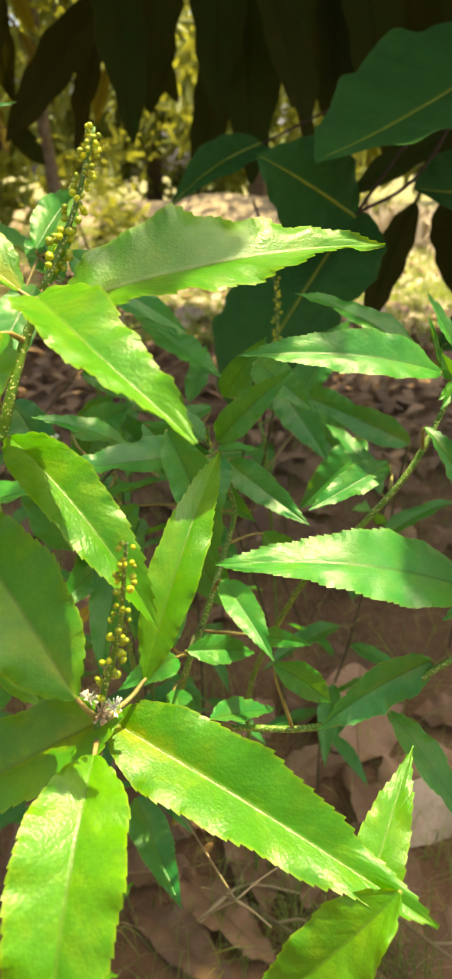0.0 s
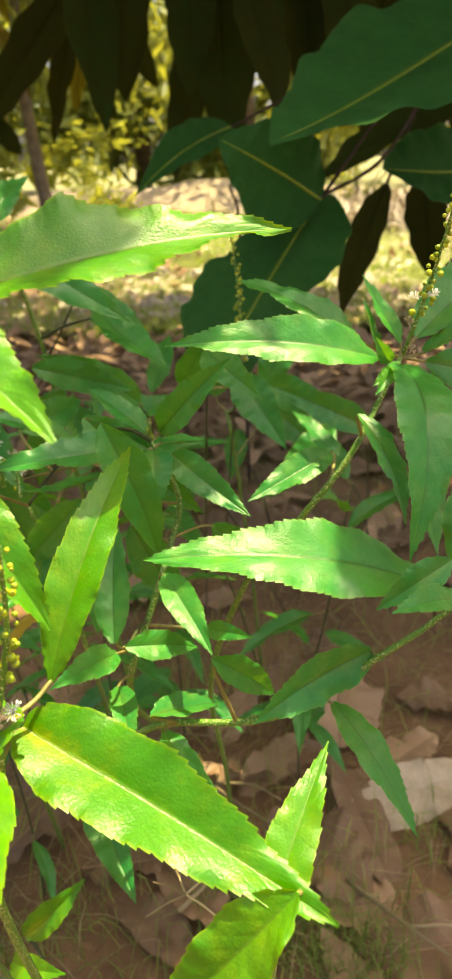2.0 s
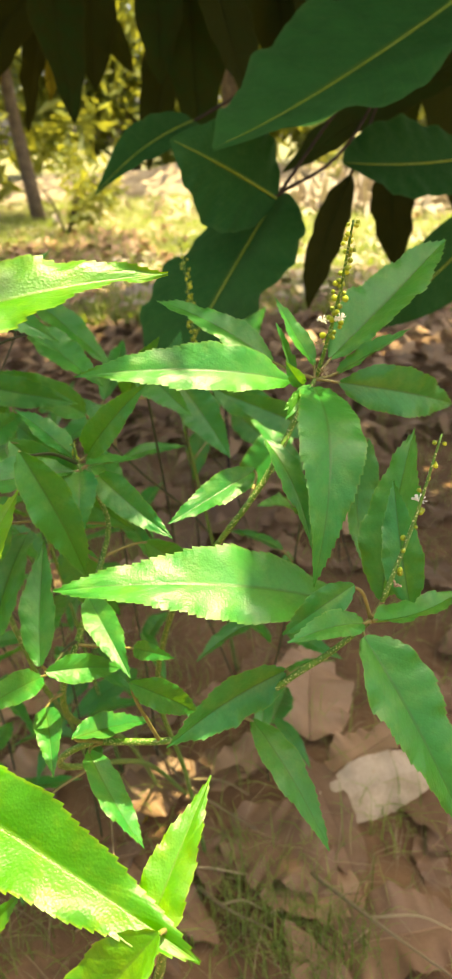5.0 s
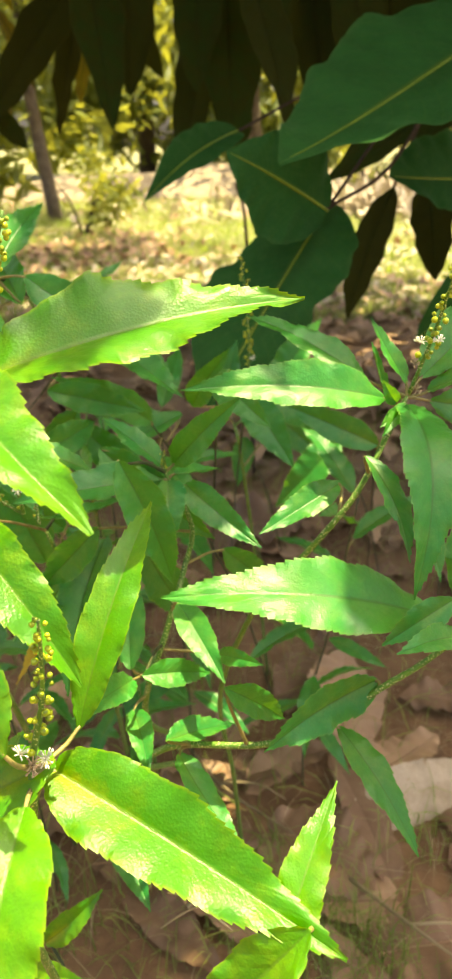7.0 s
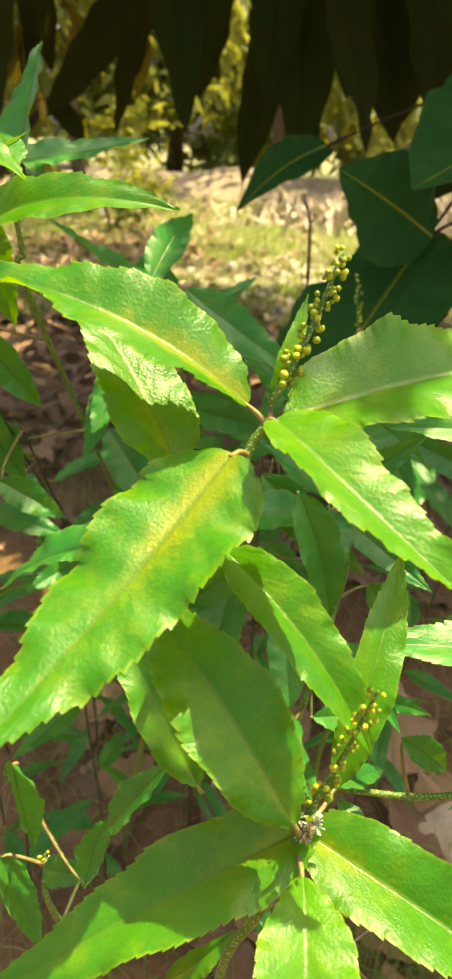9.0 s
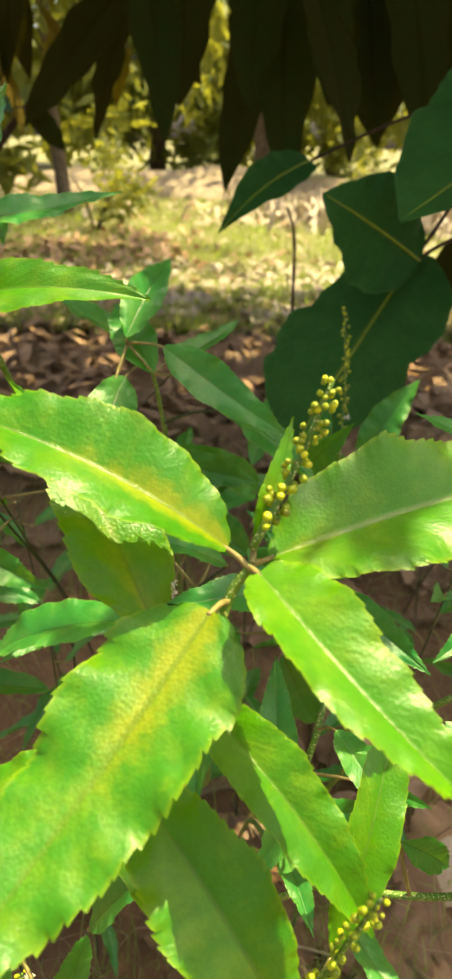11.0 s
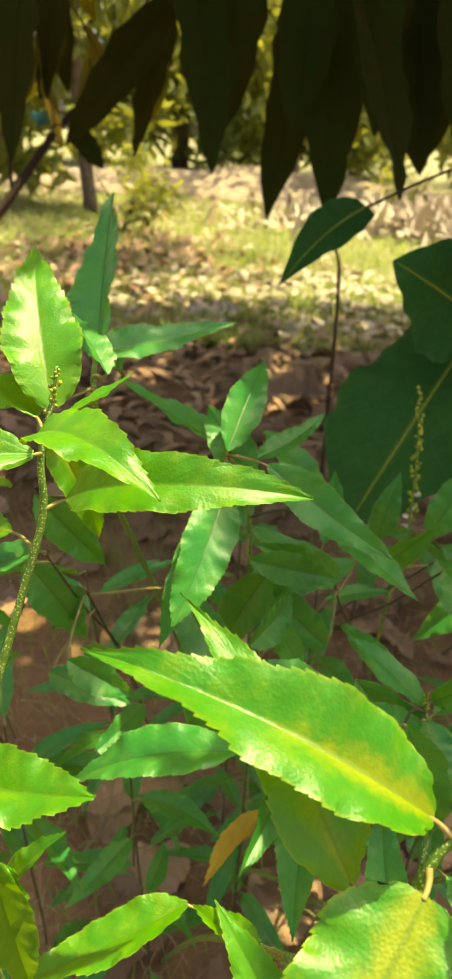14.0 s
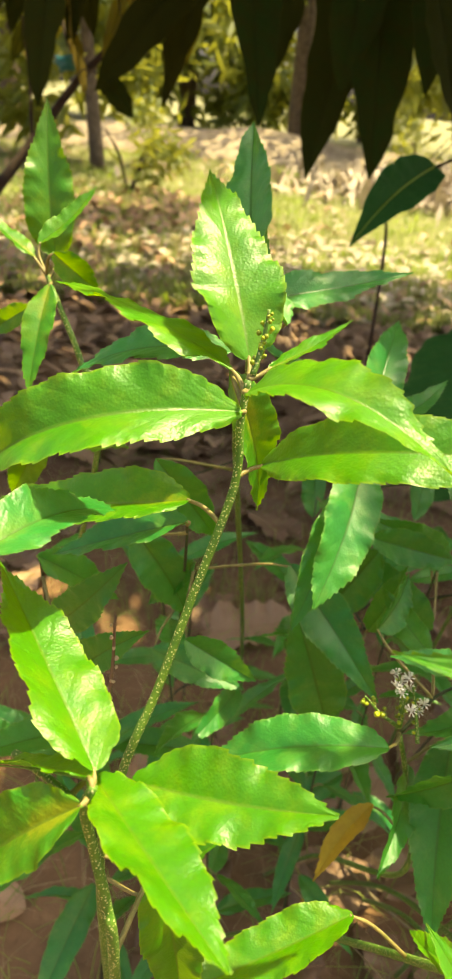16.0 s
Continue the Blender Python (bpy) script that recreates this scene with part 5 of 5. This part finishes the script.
shrub_leaf(shrub, SHRUB_FOOT, (-0.3615, 1.4948, 0.5359), (-0.3075, 1.5017, 0.4723), 0.0402, 86, 0.03, anchor=nearest_twig((-0.3615, 1.4948, 0.5359)), material=SHADED_SHRUB_LEAF, rib_material=SHADED_SHRUB_LEAF, edge=0.06)
shrub_leaf(shrub, SHRUB_FOOT, (-0.4224, 1.4894, 0.8051), (-0.4616, 1.4559, 0.4761), 0.0999, 33, 0.03, anchor=nearest_twig((-0.4224, 1.4894, 0.8051)), material=SHADED_SHRUB_LEAF, rib_material=SHADED_SHRUB_LEAF, edge=0.06)
shrub_leaf(shrub, SHRUB_FOOT, (-0.4242, 1.7137, 0.8689), (-0.4583, 1.7048, 0.5833), 0.0719, 17, 0.03, anchor=nearest_twig((-0.4242, 1.7137, 0.8689)), material=SHADED_SHRUB_LEAF, rib_material=SHADED_SHRUB_LEAF, edge=0.06)
shrub_leaf(shrub, SHRUB_FOOT, (-0.5156, 1.7012, 0.8437), (-0.5646, 1.6631, 0.5872), 0.0663, -19, 0.03, anchor=nearest_twig((-0.5156, 1.7012, 0.8437)), material=SHADED_SHRUB_LEAF, rib_material=SHADED_SHRUB_LEAF, edge=0.06)
shrub_leaf(shrub, SHRUB_FOOT, (-0.5621, 1.5450, 0.8267), (-0.5791, 1.5277, 0.5200), 0.0677, -38, 0.03, anchor=nearest_twig((-0.5621, 1.5450, 0.8267)), material=SHADED_SHRUB_LEAF, rib_material=SHADED_SHRUB_LEAF, edge=0.06)
shrub_leaf(shrub, SHRUB_FOOT, (-0.6808, 1.6543, 0.8448), (-0.6987, 1.6402, 0.5364), 0.0680, -23, 0.03, anchor=nearest_twig((-0.6808, 1.6543, 0.8448)), material=SHADED_SHRUB_LEAF, rib_material=SHADED_SHRUB_LEAF, edge=0.06)
shrub_leaf(shrub, SHRUB_FOOT, (-0.7143, 1.5549, 0.8221), (-0.7660, 1.5143, 0.5001), 0.0821, 23, 0.03, anchor=nearest_twig((-0.7143, 1.5549, 0.8221)), material=SHADED_SHRUB_LEAF, rib_material=SHADED_SHRUB_LEAF, edge=0.06)
shrub_leaf(shrub, SHRUB_FOOT, (-0.4820, 1.8127, 0.9261), (-0.4417, 1.8286, 0.6009), 0.0760, -13, 0.03, anchor=nearest_twig((-0.4820, 1.8127, 0.9261)), material=SHADED_SHRUB_LEAF, rib_material=SHADED_SHRUB_LEAF, edge=0.06)

# smaller leaves hang from the shrub's outer twigs, browned and olive against the light
twigs += branch([(-0.1820, 1.9181, 0.8056), (-0.45, 1.95, 0.84), (-0.72, 1.9, 0.80), (-0.95, 1.8, 0.72)], 0.006, 0.002)
twigs += branch([(-0.45, 1.95, 0.84), (-0.55, 1.85, 0.74), (-0.62, 1.75, 0.62)], 0.003, 0.0012)
twigs += branch([(-0.72, 1.9, 0.80), (-0.80, 1.8, 0.66), (-0.84, 1.72, 0.55)], 0.003, 0.0012)
twigs += branch([(0.25, 1.12, 0.93), (0.10, 1.5, 0.86), (-0.08, 1.75, 0.78)], 0.005, 0.002)
hang_rng = random.Random(77)
for k in range(44):
    x = hang_rng.uniform(-0.95, -0.16) if k < 34 else hang_rng.uniform(-0.15, 0.5)
    base = Vector((x, hang_rng.uniform(1.55, 1.95), hang_rng.uniform(0.60, 0.86) if k < 34 else hang_rng.uniform(0.70, 0.86)))
    length = hang_rng.uniform(0.07, 0.16)
    swing = Vector((hang_rng.uniform(-0.7, 0.7), hang_rng.uniform(-0.4, 0.4), -1)).normalized()
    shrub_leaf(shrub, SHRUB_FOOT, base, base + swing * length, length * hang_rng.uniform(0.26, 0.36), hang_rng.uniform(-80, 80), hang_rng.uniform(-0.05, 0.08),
               anchor=nearest_twig(base), material=hang_rng.choice((OLIVE_LEAF, OLIVE_LEAF, SHADED_SHRUB_LEAF)), rib_material=SHADED_SHRUB_LEAF, edge=0.03)

# ---- ground cover ----
def strew(name, label, category, count, spot, size, material, seed, upright):
    """Loose blades or leaves as one mesh: spot(rng) gives x, y; size(rng) length and width; upright the steepness."""
    rng = random.Random(seed)
    v, f = [], []
    for _ in range(count):
        x, y = spot(rng)
        length, width = size(rng)
        a, e = rng.uniform(0, 6.283), radians(upright(rng))
        way = Vector((math.cos(a) * math.cos(e), math.sin(a) * math.cos(e), math.sin(e)))
        side = Vector((-math.sin(a), math.cos(a), rng.uniform(-0.3, 0.3))).normalized()
        p = Vector((x, y, height_at(x, y) + 0.001 + (0.003 + width * 0.2 if e < 0.5 else 0)))
        droop = Vector((0, 0, -length * rng.uniform(0.05, 0.35)))
        i = len(v)
        mid = p + way * length * 0.5 - droop * 0.3
        tip = p + way * length + droop
        tip.z = max(tip.z, height_at(tip.x, tip.y) + 0.002)
        v += [p - side * width * 0.3, p + side * width * 0.3, mid + side * width * 0.5, mid - side * width * 0.5, tip]
        f += [(i, i + 1, i + 2, i + 3), (i + 3, i + 2, i + 4)]
    ob = new(name, mesh_of(name, v, f, material))
    return tagged(ob, label, category, kind="stuff")


def far_spot(rng):
    y = 2.0 + 7.0 * rng.random() ** 1.6
    return rng.uniform(-0.5 * y - 0.3, 0.5 * y + 0.4), y


def near_spot(rng):
    return rng.uniform(-0.4, 0.5), rng.uniform(0.15, 1.3)


strew("meadow_grass", "sparse sunlit yellow-green grass", "grass", 62000, far_spot, lambda r: (r.uniform(0.02, 0.08), r.uniform(0.0025, 0.006)), GRASS, 1, lambda r: r.uniform(35, 85))
def clump_spot(rng):
    """Herbs and litter gather in loose patches on the open ground."""
    while True:
        x, y = far_spot(rng)
        if noise.noise(Vector((x * 2.1, y * 1.5, 7.0))) > 0.08:
            return x, y


def bare_spot(rng):
    while True:
        x, y = far_spot(rng)
        if noise.noise(Vector((x * 2.1, y * 1.5, 7.0))) < 0.0:
            return x, y


strew("low_herbs", "patches of low green creeping herbs", "herbs", 5200, clump_spot, lambda r: (r.uniform(0.02, 0.07), r.uniform(0.006, 0.016)), HERB, 8, lambda r: r.uniform(10, 75))
strew("field_litter", "brown and grey dry leaves lying in drifts", "leaf litter", 900, bare_spot, lambda r: (r.uniform(0.05, 0.13), r.uniform(0.02, 0.05)), DRY_LEAF, 9, lambda r: r.uniform(0, 40))
strew("ground_grass", "thin green grass blades among dry leaves", "grass", 4500, near_spot, lambda r: (r.uniform(0.015, 0.07), r.uniform(0.0005, 0.0012)), GRASS, 2, lambda r: r.uniform(15, 80))
strew("dry_stalks", "fine dry straw lying on the soil", "straw", 4200, near_spot, lambda r: (r.uniform(0.02, 0.07), r.uniform(0.0003, 0.0007)), STRAW, 3, lambda r: r.uniform(0, 25))
strew("leaf_litter", "scattered brown dry leaves on the ground", "leaf litter", 3200, lambda r: (r.uniform(-1.2, 1.3), r.uniform(1.1, 2.4)), lambda r: (r.uniform(0.035, 0.10), r.uniform(0.010, 0.032)), DRY_LEAF, 4, lambda r: r.uniform(0, 30))
strew("pale_litter", "pale bleached dry leaves on the grass", "leaf litter", 2300, bare_spot, lambda r: (r.uniform(0.03, 0.09), r.uniform(0.016, 0.04)), PALE_LEAF, 5, lambda r: r.uniform(0, 25))


strew("bleached_litter", "bleached dry leaves along the edge of the grass", "leaf litter", 900, lambda r: (r.gauss(0.15, 0.6), r.uniform(2.1, 3.3)), lambda r: (r.uniform(0.04, 0.11), r.uniform(0.02, 0.05)), PALE_LEAF, 12, lambda r: r.uniform(0, 25))
strew("drifted_litter", "brown dry leaves drifted together in a shaded patch", "leaf litter", 650, lambda r: (r.gauss(-0.65, 0.32), r.gauss(3.4, 0.42)), lambda r: (r.uniform(0.04, 0.12), r.uniform(0.015, 0.045)), DRY_LEAF, 13, lambda r: r.uniform(0, 50))
strew("scattered_litter", "dry brown leaves scattered on open earth", "leaf litter", 2600, lambda r: (r.gauss(0, 1.6), r.uniform(-3.5, 0.1)), lambda r: (r.uniform(0.04, 0.11), r.uniform(0.015, 0.04)), DRY_LEAF, 6, lambda r: r.uniform(0, 30))
strew("open_grass", "thin short grass on open earth", "grass", 9000, lambda r: (r.gauss(0, 1.8), r.uniform(-3.5, 0.15)), lambda r: (r.uniform(0.02, 0.07), r.uniform(0.0015, 0.004)), GRASS, 7, lambda r: r.uniform(25, 85))


def fallen_leaf(x, y, turn, length, width, material, label, curl=0.1, tilt=0.0, lift=0.0):
    z = height_at(x, y) + 0.004 + lift
    rng = random.Random(int(x * 1000) * 7 + int(y * 1000))
    v, f, uv, rib = blade(length, width, 0.05, rng, 0.6, 0.8, 0.3, 14, 0.02, 0.09, 4, curl)
    ob = new("dry_leaf", mesh_of("dry_leaf", v, f, material, uv))
    ob.matrix_basis = pose(x, y, z, tilt, -8, turn)
    low = min((ob.matrix_basis @ Vector(p)).z for p in v)
    ob.matrix_basis = Matrix.Translation((0, 0, z - 0.006 - low)) @ ob.matrix_basis
    rv, rf = tube(rib[:-1], [0.0009 * (1 - 0.8 * i / len(rib)) for i in range(len(rib) - 1)], 5)
    part("midrib", mesh_of("dry_midrib", rv, rf, material), ob)
    return tagged(ob, label, "dry leaf", "fallen leaves")


BROWN = "flat reddish-brown dry leaf lying on soil"
PALE = "large pale grey curled dry leaf on the ground"
TAN = "tan dry leaf with curled edges on soil"
YELLOW = "yellowed fallen leaf with brown spots"
fallen_leaf(0.141, 0.402, 17, 0.128, 0.044, CURLED_LEAF, PALE, 0.22, 25)
fallen_leaf(0.148, 0.472, 80, 0.109, 0.076, DRY_LEAF, TAN, 0.15, 20)
fallen_leaf(0.132, 0.307, 5, 0.104, 0.058, DRY_LEAF, BROWN, 0.05, 0)
fallen_leaf(0.077, 0.403, -40, 0.095, 0.070, DRY_LEAF, BROWN, 0.05, 5)
fallen_leaf(0.158, 0.437, 30, 0.083, 0.050, DRY_LEAF, BROWN, 0.1, -10)
fallen_leaf(0.222, 0.340, 100, 0.044, 0.026, DRY_LEAF, TAN, 0.1, 10)
fallen_leaf(0.013, 0.428, 20, 0.055, 0.036, DRY_LEAF, TAN, 0.2, 10)
fallen_leaf(0.003, 0.405, 80, 0.039, 0.024, YELLOW_LEAF, YELLOW, 0.1, 30)
fallen_leaf(0.083, 0.824, 20, 0.124, 0.079, DRY_LEAF, BROWN, 0.2, 10)
fallen_leaf(0.013, 0.856, -30, 0.106, 0.068, DRY_LEAF, BROWN, 0.2, 10)
fallen_leaf(0.002, 0.433, 60, 0.040, 0.036, DRY_LEAF, TAN, 0.1, 5)
fallen_leaf(-0.013, 0.826, 10, 0.178, 0.107, DRY_LEAF, BROWN, 0.1, 5)
fallen_leaf(-0.043, 1.643, -20, 0.227, 0.136, DRY_LEAF, BROWN, 0.2, 15)
fallen_leaf(-0.008, 0.406, 40, 0.072, 0.050, DRY_LEAF, "sunlit pinkish-tan dry leaf on soil", 0.08, 2, 0.008)
fallen_leaf(-0.099, 0.718, 10, 0.113, 0.068, DRY_LEAF, BROWN, 0.1, 5)
fallen_leaf(-0.118, 0.429, 40, 0.082, 0.055, DRY_LEAF, BROWN, 0.1, 5)
fallen_leaf(-0.22, 2.36, 12, 0.19, 0.10, PALE_LEAF, PALE, 0.2, 20)
rng = random.Random(21)
for _ in range(150):
    x, y = rng.uniform(-0.4, 0.5), rng.uniform(0.2, 1.5)
    fallen_leaf(x, y, rng.uniform(0, 360), rng.uniform(0.06, 0.12), rng.uniform(0.03, 0.05), DRY_LEAF, BROWN, rng.uniform(-0.1, 0.2), rng.uniform(-14, 14))


def dry_twig(x, y, turn, length, seed):
    rng = random.Random(seed)
    ob = tagged(new("dry_twig"), "thin tan dry twig lying on the soil", "twig", "dry twigs")
    ob.matrix_basis = pose(x, y, height_at(x, y) + 0.012, 0, -4, turn)
    line = glide([(0, 0, 0), (length * 0.5, rng.uniform(-0.01, 0.01), 0.006), (length, rng.uniform(-0.02, 0.02), 0.0)], 6)
    v, f = tube(line, [0.0016 - 0.001 * i / (len(line) - 1) for i in range(len(line))], 7)
    part("shaft", mesh_of("twig_shaft", v, f, STRAW), ob)
    side = glide([line[5], line[5] + Vector((length * 0.2, length * 0.15, 0.004)), line[5] + Vector((length * 0.4, length * 0.22, 0))], 4)
    v, f = tube(side, [0.001 - 0.0006 * i / (len(side) - 1) for i in range(len(side))], 6)
    part("side_shoot", mesh_of("side_shoot", v, f, STRAW), ob)


dry_twig(0.020, 0.338, 20, 0.07, 70)
dry_twig(0.054, 0.349, -40, 0.06, 71)
dry_twig(0.017, 0.470, -50, 0.12, 72)
dry_twig(0.133, 0.352, -45, 0.12, 73)
dry_twig(-0.032, 0.465, 10, 0.08, 74)
dry_twig(-0.096, 0.581, 30, 0.09, 75)
dry_twig(-0.148, 0.451, 70, 0.1, 76)


def grass_tuft(x, y, spread, count, seed):
    """Fine grass blades, bent over, about one spot."""
    rng = random.Random(seed)
    v, f = [], []
    for _ in range(count):
        a = rng.uniform(0, 6.283)
        root = Vector((x + rng.gauss(0, spread), y + rng.gauss(0, spread), 0))
        root.z = height_at(root.x, root.y) - 0.001
        tall, reach, w = rng.uniform(0.012, 0.045), rng.uniform(0.005, 0.03), rng.uniform(0.0003, 0.0007)
        way = Vector((math.cos(a), math.sin(a), 0))
        side = Vector((-math.sin(a), math.cos(a), 0)) * w
        i = len(v)
        for k in range(4):
            q = k / 3
            p = root + way * reach * q * q + Vector((0, 0, tall * q * (1.35 - 0.4 * q)))
            v += [p - side * (1 - 0.9 * q), p + side * (1 - 0.9 * q)]
        f += [(i + 2 * k, i + 2 * k + 1, i + 2 * k + 3, i + 2 * k + 2) for k in range(3)]
    return v, f


tuft_verts, tuft_faces = [], []
for tuft in (
    (0.097, 0.340, 0.02, 90, 300),
    (0.128, 0.317, 0.025, 110, 301),
    (0.150, 0.301, 0.02, 80, 302),
    (0.068, 0.360, 0.02, 70, 303),
    (0.047, 0.326, 0.02, 60, 304),
    (0.121, 0.307, 0.02, 80, 305),
    (0.193, 0.387, 0.015, 40, 306),
    (-0.188, 0.909, 0.03, 120, 307),
    (-0.126, 0.828, 0.03, 110, 308),
    (-0.247, 1.025, 0.03, 100, 309),
    (-0.059, 0.771, 0.03, 90, 310),
    (-0.222, 0.755, 0.03, 80, 311),
    (-0.065, 0.565, 0.025, 80, 312),
    (0.012, 0.557, 0.03, 90, 313),
    (-0.162, 0.501, 0.03, 70, 314),
    (-0.086, 0.311, 0.02, 70, 315),
    (0.101, 0.313, 0.02, 70, 316),
    (0.087, 0.339, 0.02, 60, 317),
    (-0.049, 0.334, 0.02, 60, 318),
):
    v, f = grass_tuft(*tuft)
    tuft_faces += [tuple(k + len(tuft_verts) for k in face) for face in f]
    tuft_verts += v
tagged(new("fine_grass", mesh_of("fine_grass", tuft_verts, tuft_faces, FINE_GRASS)), "fine green grass tufts on brown soil", "grass", kind="stuff")

# ---- distance ----
def crown(center, radii, count, size, seed, hang):
    rng = random.Random(seed)
    v, f = [], []
    clumps = [Vector((rng.gauss(0, 0.5) * radii[0], rng.gauss(0, 0.5) * radii[1], rng.gauss(0, 0.45) * radii[2])) for _ in range(max(5, count // 60))]
    for _ in range(count):
        c = rng.choice(clumps)
        p = Vector(center) + c + Vector([rng.gauss(0, 0.16) * r for r in radii])
        way = Vector((rng.uniform(-1, 1), rng.uniform(-1, 1), rng.uniform(-1, 0.5) - hang)).normalized()
        side = way.orthogonal().normalized()
        side = Matrix.Rotation(rng.uniform(0, 6.28), 3, way) @ side
        length = size * rng.uniform(0.6, 1.25)
        w = side * length * 0.15
        up = way.cross(side) * length * 0.06
        i = len(v)
        v += [p, p + way * length * 0.45 + w + up, p + way * length * 0.45 - up, p + way * length * 0.45 - w + up, p + way * length]
        f += [(i, i + 1, i + 2), (i, i + 2, i + 3), (i + 1, i + 4, i + 2), (i + 2, i + 4, i + 3)]
    return v, f


def tree(x, y, tall, thick, seed, leaves=900, size=0.16, low=1.0, spread=1.2, label="slim tree with drooping yellow-green leaves"):
    rng = random.Random(seed)
    ob = tagged(new("tree"), label, "tree", "trees behind")
    ob.matrix_basis = Matrix.Translation((x, y, -0.05))
    line = glide([(0, 0, 0), (rng.uniform(-0.1, 0.1), 0, tall * 0.4), (rng.uniform(-0.2, 0.2), 0, tall)], 6)
    v, f = tube(line, [thick * (1 - 0.6 * i / (len(line) - 1)) for i in range(len(line))], 12)
    part("trunk", mesh_of("trunk", v, f, BARK), ob)
    for k in range(6):
        h = tall * rng.uniform(0.35, 0.95)
        a = rng.uniform(0, 6.28)
        d = Vector((math.cos(a), math.sin(a), rng.uniform(-0.1, 0.5))) * spread * rng.uniform(0.6, 1.0)
        q = glide([(0, 0, h), Vector((0, 0, h)) + d * 0.5 + Vector((0, 0, 0.1)), Vector((0, 0, h)) + d], 5)
        v, f = tube(q, [thick * 0.35 * (1 - 0.75 * i / (len(q) - 1)) for i in range(len(q))], 7)
        part("limb", mesh_of("limb", v, f, BARK), ob)
    v, f = crown((0, 0, tall * 0.5 + low * 0.5), (spread, spread, (tall - low) * 0.5), leaves, size, seed, 0.5)
    part("crown", mesh_of("crown", v, f, FAR_LEAF), ob)
    return ob


tree(-1.1, 5.2, 3.2, 0.05, 1, 1500, 0.18, 0.75, 1.0)
tree(-2.4, 7.5, 4.5, 0.10, 2, 1800, 0.2, 0.9, 1.5)
tree(0.4, 8.5, 5.0, 0.13, 3, 1800, 0.2, 1.2, 1.6)
tree(2.4, 7.0, 4.5, 0.10, 4, 1800, 0.2, 0.8, 1.5)
tree(-4.5, 11, 6.0, 0.14, 5, 2000, 0.25, 0.8, 2.2)
tree(-1.2, 13, 6.5, 0.15, 6, 2000, 0.25, 1.2, 2.2)
tree(4.5, 11, 6.0, 0.14, 7, 2000, 0.25, 0.8, 2.2)
tree(1.9, 14, 6.5, 0.15, 8, 2000, 0.25, 1.0, 2.2)


def bush(x, y, r, seed, label="low leafy bush in sunlight"):
    ob = tagged(new("bush"), label, "bush", "bushes")
    ob.matrix_basis = Matrix.Translation((x, y, 0))
    rng = random.Random(seed)
    for k in range(6):
        a = rng.uniform(0, 6.28)
        q = glide([(0, 0, -0.02), (math.cos(a) * r * 0.3, math.sin(a) * r * 0.3, r * 0.6), (math.cos(a) * r * 0.7, math.sin(a) * r * 0.7, r)], 4)
        v, f = tube(q, [0.008 * (1 - 0.7 * i / (len(q) - 1)) for i in range(len(q))], 6)
        part("twig", mesh_of("twig", v, f, TWIG), ob)
    v, f = crown((0, 0, r * 0.75), (r, r, r * 0.8), 500, 0.07, seed, 0.0)
    part("foliage", mesh_of("foliage", v, f, FAR_LEAF), ob)


def hedge(x0, x1, y, tall, count, size, seed, label):
    """A far belt of foliage with thin trunks, uneven at the top and with gaps."""
    rng = random.Random(seed)
    v, f = [], []
    for _ in range(count // 300):
        x = rng.uniform(x0, x1)
        h = tall * rng.uniform(0.35, 1.0)
        q, g = crown((x, y + rng.uniform(-1, 1), h * rng.uniform(0.4, 1.0)), (0.8, 0.6, h * 0.45), 300, size, rng.randint(0, 9999), 0.3)
        f += [tuple(k + len(v) for k in face) for face in g]
        v += q
    tagged(new("hedge", mesh_of("hedge", v, f, FAR_LEAF)), label, "hedge", kind="stuff")


bush(-0.75, 4.3, 0.3, 31)
bush(-2.6, 5.6, 0.5, 32)
bush(1.2, 6.0, 0.4, 33)

hedge(-9, 9, 12.5, 3.4, 27000, 0.3, 41, "far belt of trees and shrubs in hazy sun")
hedge(-3.2, -0.6, 6.0, 2.6, 2400, 0.2, 42, "hanging sunlit yellow-green foliage")
hedge(0.4, 5, 8.0, 2.4, 3000, 0.2, 43, "hanging yellow-green foliage behind the meadow")


def bank(x, y, sx, sy, tall, material, label, seed):
    """A low uneven heap on the ground."""
    n, m = 28, 20
    v, f = [], []
    for j in range(m):
        for i in range(n):
            u, w = 2 * i / (n - 1) - 1, 2 * j / (m - 1) - 1
            h = max(0.0, 1 - u * u) * max(0.0, 1 - w * w)
            h = tall * h ** 0.7 * (1 + 0.5 * noise.noise(Vector((u * 3, w * 3, seed)))) - 0.03
            v.append((x + u * sx, y + w * sy, h))
    f = [(j * n + i, j * n + i + 1, (j + 1) * n + i + 1, (j + 1) * n + i) for j in range(m - 1) for i in range(n - 1)]
    tagged(new("earth_bank", mesh_of("earth_bank", v, f, material)), label, "bank", kind="structure")


bank(-0.2, 7.6, 2.8, 0.8, 0.24, STONE, "low brown earth bank behind the grass", 3)
strew("brushwood", "grey heap of dry leaves and sticks", "brushwood", 4200, lambda r: (1.9 + r.gauss(0, 0.75), 5.3 + r.gauss(0, 0.4)), lambda r: (r.uniform(0.08, 0.34), r.uniform(0.012, 0.06)), PALE_LEAF, 9, lambda r: r.uniform(5, 75))
